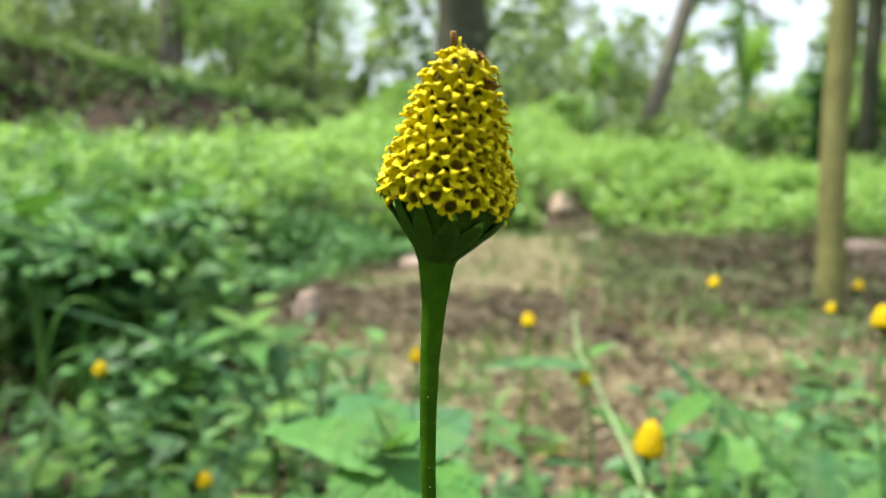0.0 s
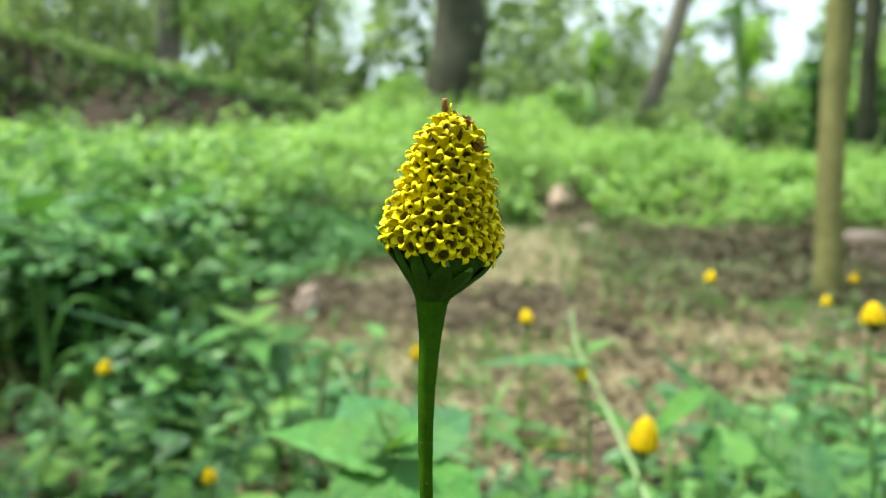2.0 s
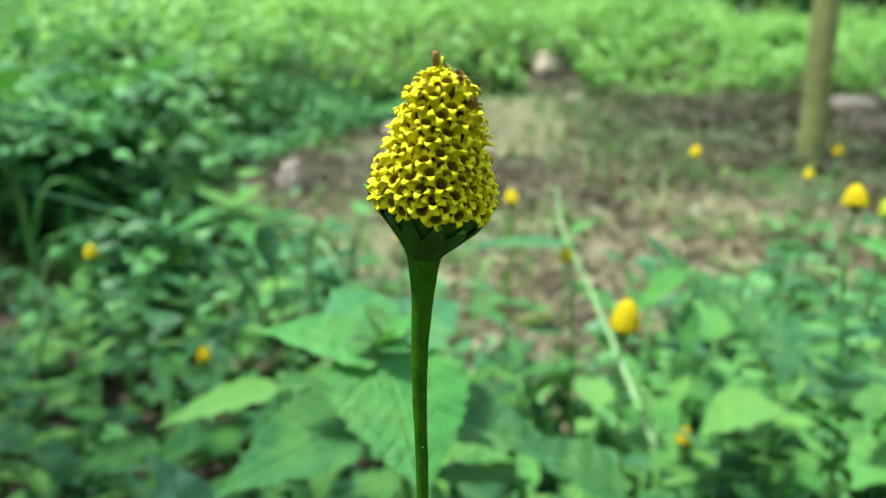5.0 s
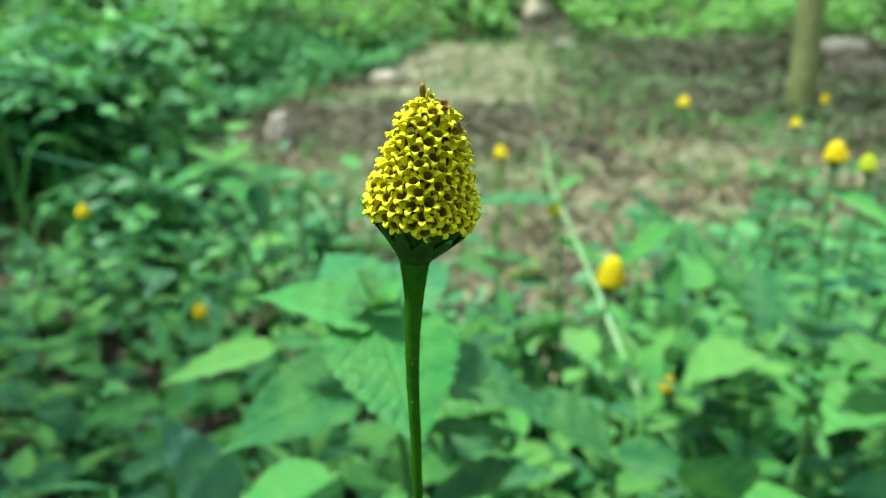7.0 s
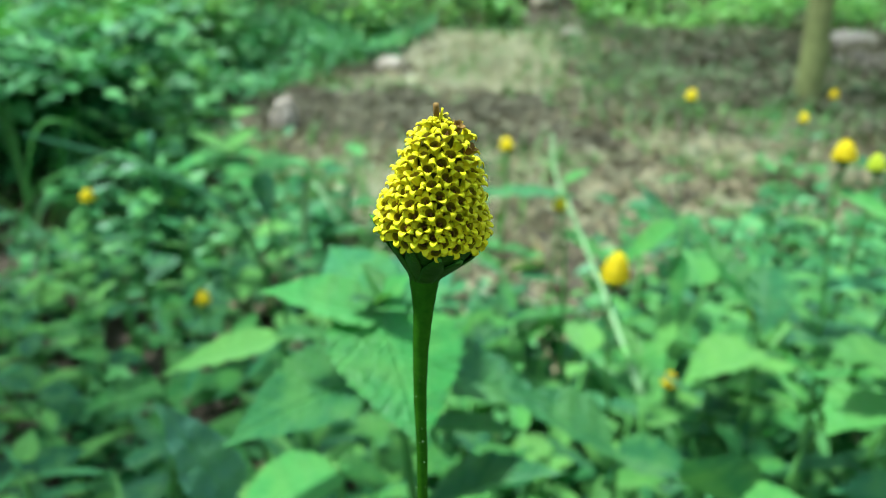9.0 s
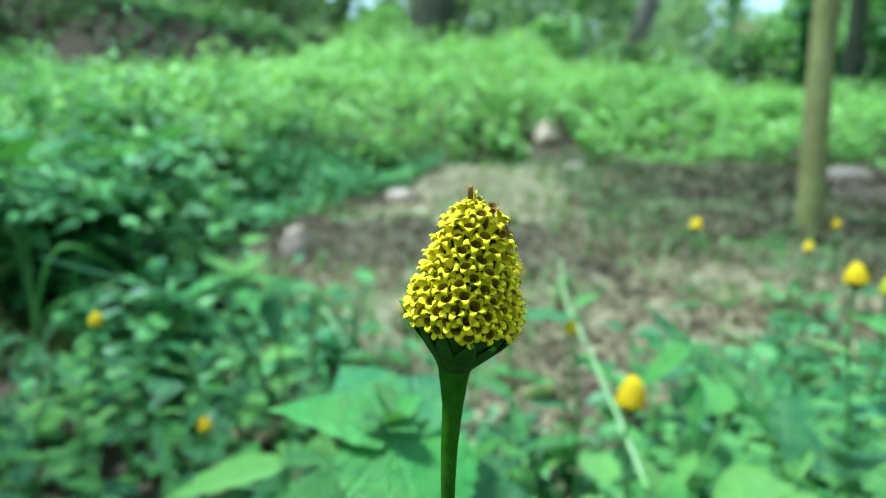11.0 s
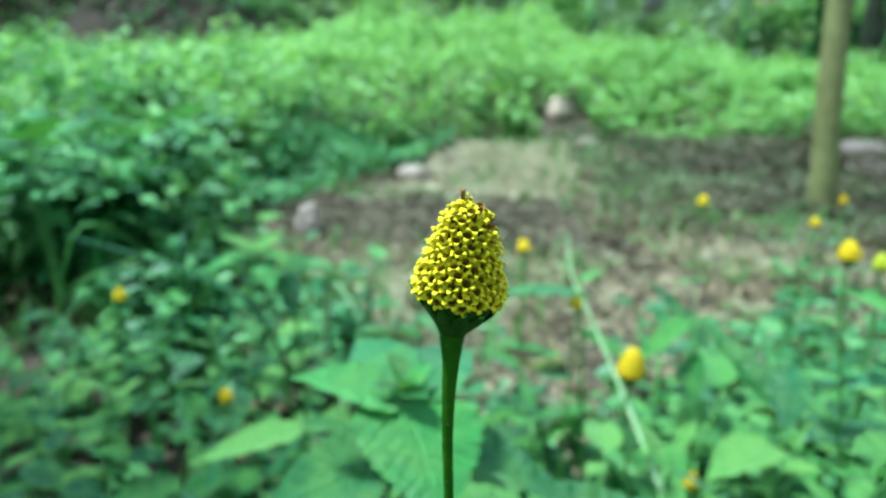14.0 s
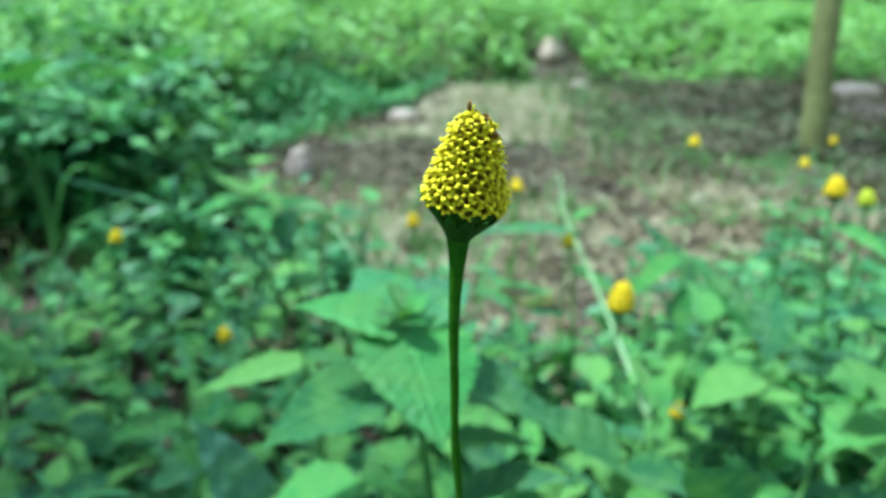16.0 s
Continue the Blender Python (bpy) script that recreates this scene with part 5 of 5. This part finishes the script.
def floret_mesh(seed, opening, lobes=5, mats=None):
    """A small funnel of fused petals with five pointed, fleshy lobes and brown anthers in its throat; millimetres, along z."""
    r = random.Random(seed)
    bm = bmesh.new()
    n = lobes * 6
    long = [r.uniform(0.88, 1.12) * opening for _ in range(lobes)]
    curl = [r.uniform(0.75, 1.25) for _ in range(lobes)]
    tips = (0.0, 0.36, 0.75, 1.07, 0.75, 0.36)
    rings = []

    def lobe_at(d, c):
        # a short lobe leaves the wide rim, arches over and bends back at its tip
        return 0.57 + 0.69 * d - 0.06 * d * d, -0.16 + 0.85 * d - 0.84 * c * d ** 2.2

    for j in range(12):
        ring = []
        for k in range(n):
            a = math.tau * k / n
            wave, ln, c = tips[k % 6], long[k // 6], curl[k // 6]
            d = wave * ln
            if j < 3:
                rr, zz = ((0.28, -1.35), (0.46, -0.85), (0.57, -0.38))[j]
            elif j < 6:
                rr, zz = lobe_at(d * (0.4, 0.75, 0.98)[j - 3], c)
                zz -= 0.13 - 0.04 * wave
            elif j < 9:
                rr, zz = lobe_at(d * (1.0, 0.72, 0.36)[j - 6], c)
                zz += (0.0, 0.07, 0.04)[j - 6] * wave
            else:
                rr, zz = ((0.53, -0.20 - 0.10 * (1 - wave)), (0.44, -0.60), (0.27, -1.10))[j - 9]
            ring.append(bm.verts.new((math.cos(a) * rr * 0.001, math.sin(a) * rr * 0.001, zz * 0.001)))
        rings.append(ring)
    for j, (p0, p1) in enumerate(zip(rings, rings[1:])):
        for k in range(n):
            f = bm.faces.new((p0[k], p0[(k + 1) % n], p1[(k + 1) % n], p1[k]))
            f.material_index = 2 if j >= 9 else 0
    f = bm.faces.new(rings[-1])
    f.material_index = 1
    # anthers standing in the throat
    for k in range(3):
        a = k * 2.1 + seed
        c = Vector((math.cos(a) * 0.13, math.sin(a) * 0.13, -1.0)) * 0.001
        fs = len(bm.faces)
        tube(bm, [c, c + Vector((0, 0, 0.0004)), c + Vector((0, 0, 0.00052 + 0.0002 * r.random()))], (0.00013, 0.00014, 0.00007), 5)
        bm.faces.ensure_lookup_table()
        for f in bm.faces[fs:]:
            f.material_index = 1
    return mesh_of("floret", bm, mats or [M_YELLOW, M_THROAT, M_TUBE_SHADED])


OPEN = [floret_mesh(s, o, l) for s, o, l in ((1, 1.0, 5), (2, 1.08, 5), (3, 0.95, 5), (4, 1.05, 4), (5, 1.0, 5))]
BUDS = [floret_mesh(s, o, 5) for s, o in ((11, 0.5), (12, 0.65))]
DEAD = [floret_mesh(s, 0.4, 4, [M_WITHERED] * 3) for s in (21, 22)]

# florets spiral up the cone, each with the same share of its surface
S = [-0.75 + 15.5 * i / 400 for i in range(401)]
area = np.cumsum([max(ramp_line(s, PROFILE), 0.4) for s in S])
COUNT = 151
r = random.Random(5)
for i in range(COUNT):
    s = float(np.interp((i + 0.5) / COUNT * area[-1], area, S))
    rr = ramp_line(s, PROFILE)
    a = i * 2.399963 + r.uniform(-0.05, 0.05)
    rise = ramp_line(s, [(-0.7, -0.12), (0.3, 0.12), (1.2, 0.5), (2.5, 0.95), (5, 1.4), (8, 1.8), (12, 2.2), (15, 2.8)])
    nrm = Vector((math.cos(a), math.sin(a), rise - LEAN_X * math.cos(a) - LEAN_Y * math.sin(a))).normalized()
    bud = s > 13.6
    kind = r.choice(BUDS) if bud else r.choice(OPEN)
    if 11.8 < s < 14.2 and -0.9 < a % math.tau - math.tau * (a % math.tau > math.pi) < 0.15:
        kind = r.choice(DEAD) if r.random() < 0.5 else kind
    x = nrm.cross(Vector((0, 0, 1))).normalized()
    rot = Matrix((x, nrm.cross(x), nrm)).transposed().to_4x4()
    size = (0.95 if bud else 1.15 + 0.03 * (s < 4) - 0.03 * (s > 9)) * r.uniform(0.93, 1.07)
    place = Vector((math.cos(a) * rr + LEAN_X * s, math.sin(a) * rr + LEAN_Y * s, s)) * 0.001 + nrm * r.uniform(-0.00015, 0.0001)
    m = Matrix.Translation(place) @ rot @ pose(0, 0, 0, r.uniform(-11, 11), r.uniform(-11, 11), -18 + r.uniform(-22, 22)) @ Matrix.Scale(size, 4)
    hang("floret", kind, head, m)

for k in range(9):
    a = k * 0.75
    up = Vector((math.cos(a) * 0.45, math.sin(a) * 0.45, 1)).normalized()
    x = up.cross(Vector((0, 1, 0))).normalized()
    rot = Matrix((x, up.cross(x), up)).transposed().to_4x4()
    hang("floret", BUDS[k % 2], head, Matrix.Translation(Vector((math.cos(a) * 0.75 - 0.55, math.sin(a) * 0.75 - 3.4, 14.25)) * 0.001) @ rot @ Matrix.Scale(0.95, 4))

# withered style and a small bud at the tip
bm = tube(bmesh.new(), [(-0.0010, -0.0034, 0.0138), (-0.0011, -0.0036, 0.0150), (-0.0013, -0.0039, 0.0159)], (0.00030, 0.00034, 0.00036), 7, 0.3)
part("withered_floret", bm, M_WITHERED, head, "brown withered floret standing at the tip")
bm = tube(bmesh.new(), [(-0.0006, -0.0034, 0.0140), (-0.00055, -0.0036, 0.0149), (-0.0005, -0.0038, 0.0155)], (0.00016, 0.00015, 0.00013), 6)
part("bud", bm, M_YELLOW, head, "yellow thread-like bud at the tip")

# cup and bracts under the head: height below the head's base and radius, in millimetres
CUP_LINE = [(-12.0, 1.2), (-9.5, 1.42), (-7.4, 1.75), (-6.3, 2.05), (-5.8, 2.4), (-5.1, 2.95), (-4.5, 3.4), (-3.6, 4.0), (-2.8, 4.65), (-1.9, 5.25), (0.2, 6.05), (1.8, 6.6)]
CUPM = Matrix.Translation(HEAD_BASE - foot) @ pose(0.0003, 0.0002, 0, 4, 11, 0)
bm = bmesh.new()
zs = (0.3, -0.6, -1.6, -2.4, -3.2, -4.0, -4.8, -5.6, -6.4, -7.2, -8.2)
tube(bm, [(0, 0, z * 0.001) for z in zs], [(ramp_line(z, CUP_LINE) - 0.3 - 0.3 * (z < -7)) * 0.001 for z in zs], 28)
part("receptacle", bm, M_BRACT, flower, "dark green cup under the head", CUPM)


def bract_mesh(seed, top, wide, spread=0.0):
    """A pointed bract, bulging along its middle: x across, y outward from the head, z up; its tip stands at the height top, bent out by spread."""
    bm = bmesh.new()
    rr = random.Random(seed)
    rows = []
    across = (-1, -0.7, -0.35, 0, 0.35, 0.7, 1)
    for i in range(13):
        u = i / 12
        w = (0.00085 + (wide - 0.00085) * ease(0.0, 0.72, u)) * (1 - max(u - 0.62, 0) / 0.38 * max(u - 0.3, 0) / 0.7) + 0.0001
        z = -0.0078 + (top + 0.0078) * u
        out = (ramp_line(z * 1000, CUP_LINE) - 0.42 + 0.34 * ease(0.0, 0.2, u)) * 0.001 + spread * u ** 2.2
        bulge = 0.00022 * ease(0.15, 0.7, u)
        row = []
        for k in across:
            y = out - (w * k) ** 2 / (2 * out) + bulge * (1 - k * k) + 0.00008 * (k == 0) * (1 - u) + 0.00002 * rr.uniform(-1, 1)
            row.append(bm.verts.new((w * k, y, z + 0.00004 * rr.uniform(-1, 1))))
        row += [bm.verts.new((w * k, out - (w * k) ** 2 / (2 * out) - 0.00025, z)) for k in (0.95, 0, -0.95)]
        rows.append(row)
    n = len(rows[0])
    for i, (a, b) in enumerate(zip(rows, rows[1:])):
        for k in range(n):
            f = bm.faces.new((a[k], a[(k + 1) % n], b[(k + 1) % n], b[k]))
            f.material_index = 1 if i >= 11 else 0
    bm.faces.new(rows[0][::-1])
    bm.faces.new(rows[-1])
    return mesh_of("bract", bm, [M_BRACT, M_TIP])


# direction round the cup, height of the tip, half width and outward bend of each bract
BRACTS = [(-176, 0.0004, 0.0013, 0.0019), (-148, -0.0001, 0.0013, 0.0003), (-115, -0.0004, 0.00105, 0.0004), (-82, -0.0006, 0.0012, 0.0004), (-52, -0.0010, 0.0015, 0.0003),
          (-14, -0.0003, 0.0015, 0.0002), (2, 0.0006, 0.0012, 0.0006), (35, -0.0003, 0.0014, 0.0002), (72, 0.0, 0.0013, 0.0004), (108, -0.0003, 0.0014, 0.0002), (150, 0.0, 0.0014, 0.0003)]
for i, (turn, top, wide, spread) in enumerate(BRACTS):
    hang("bract", bract_mesh(i, top, wide, spread), flower, CUPM @ pose(0, 0, 0, 0, 0, turn - 90) @ pose(0, 0.00014 * (i % 2), 0))

# stem, flaring into the cup
STEM = [(0.020, 0.0757, -0.01), (0.0165, 0.0757, 0.12), (0.0105, 0.0757, 0.25), (0.0042, 0.0757, 0.33), (0.0015, 0.0757, 0.362), (0.0004, 0.0757, 0.372),
        (-0.0001, 0.0757, 0.385), (-0.0005, 0.0757, 0.393), (-0.0006, 0.0757, 0.400), (-0.0004, 0.0757, 0.4065), (-0.00035, 0.0762, 0.4103), (-0.0002, 0.0764, 0.4125)]
RADII = [0.0021, 0.0018, 0.0013, 0.0010, 0.00072, 0.00072, 0.00076, 0.00086, 0.00099, 0.00130, 0.00185, 0.0023]
pts = curve_points([Vector(q) - foot for q in STEM], 67)
rad = [ramp_line(i / 6, list(enumerate(RADII))) for i in range(67)]
bm = bmesh.new()
tube(bm, pts, rad, 20, 0.06)
stem = part("stem", bm, M_STEM, flower, "dark green ribbed stem with fine pale hairs")
bm = bmesh.new()
r = random.Random(9)
for _ in range(170):
    k = r.uniform(24, 64)
    p = pts[int(k)].lerp(pts[int(k) + 1], k % 1)
    a = r.uniform(0, math.tau)
    d = Vector((math.cos(a), math.sin(a), r.uniform(-0.2, 0.7))).normalized()
    q = p + Vector((math.cos(a), math.sin(a), 0)) * rad[int(k)] * 0.95
    tube(bm, [q, q + d * r.uniform(0.00012, 0.0004)], (0.00002, 0.000008), 3, cap=False)
hairs = part("hairs", bm, M_HAIR, stem, "fine pale hairs")
tagged(hairs, kind="stuff")
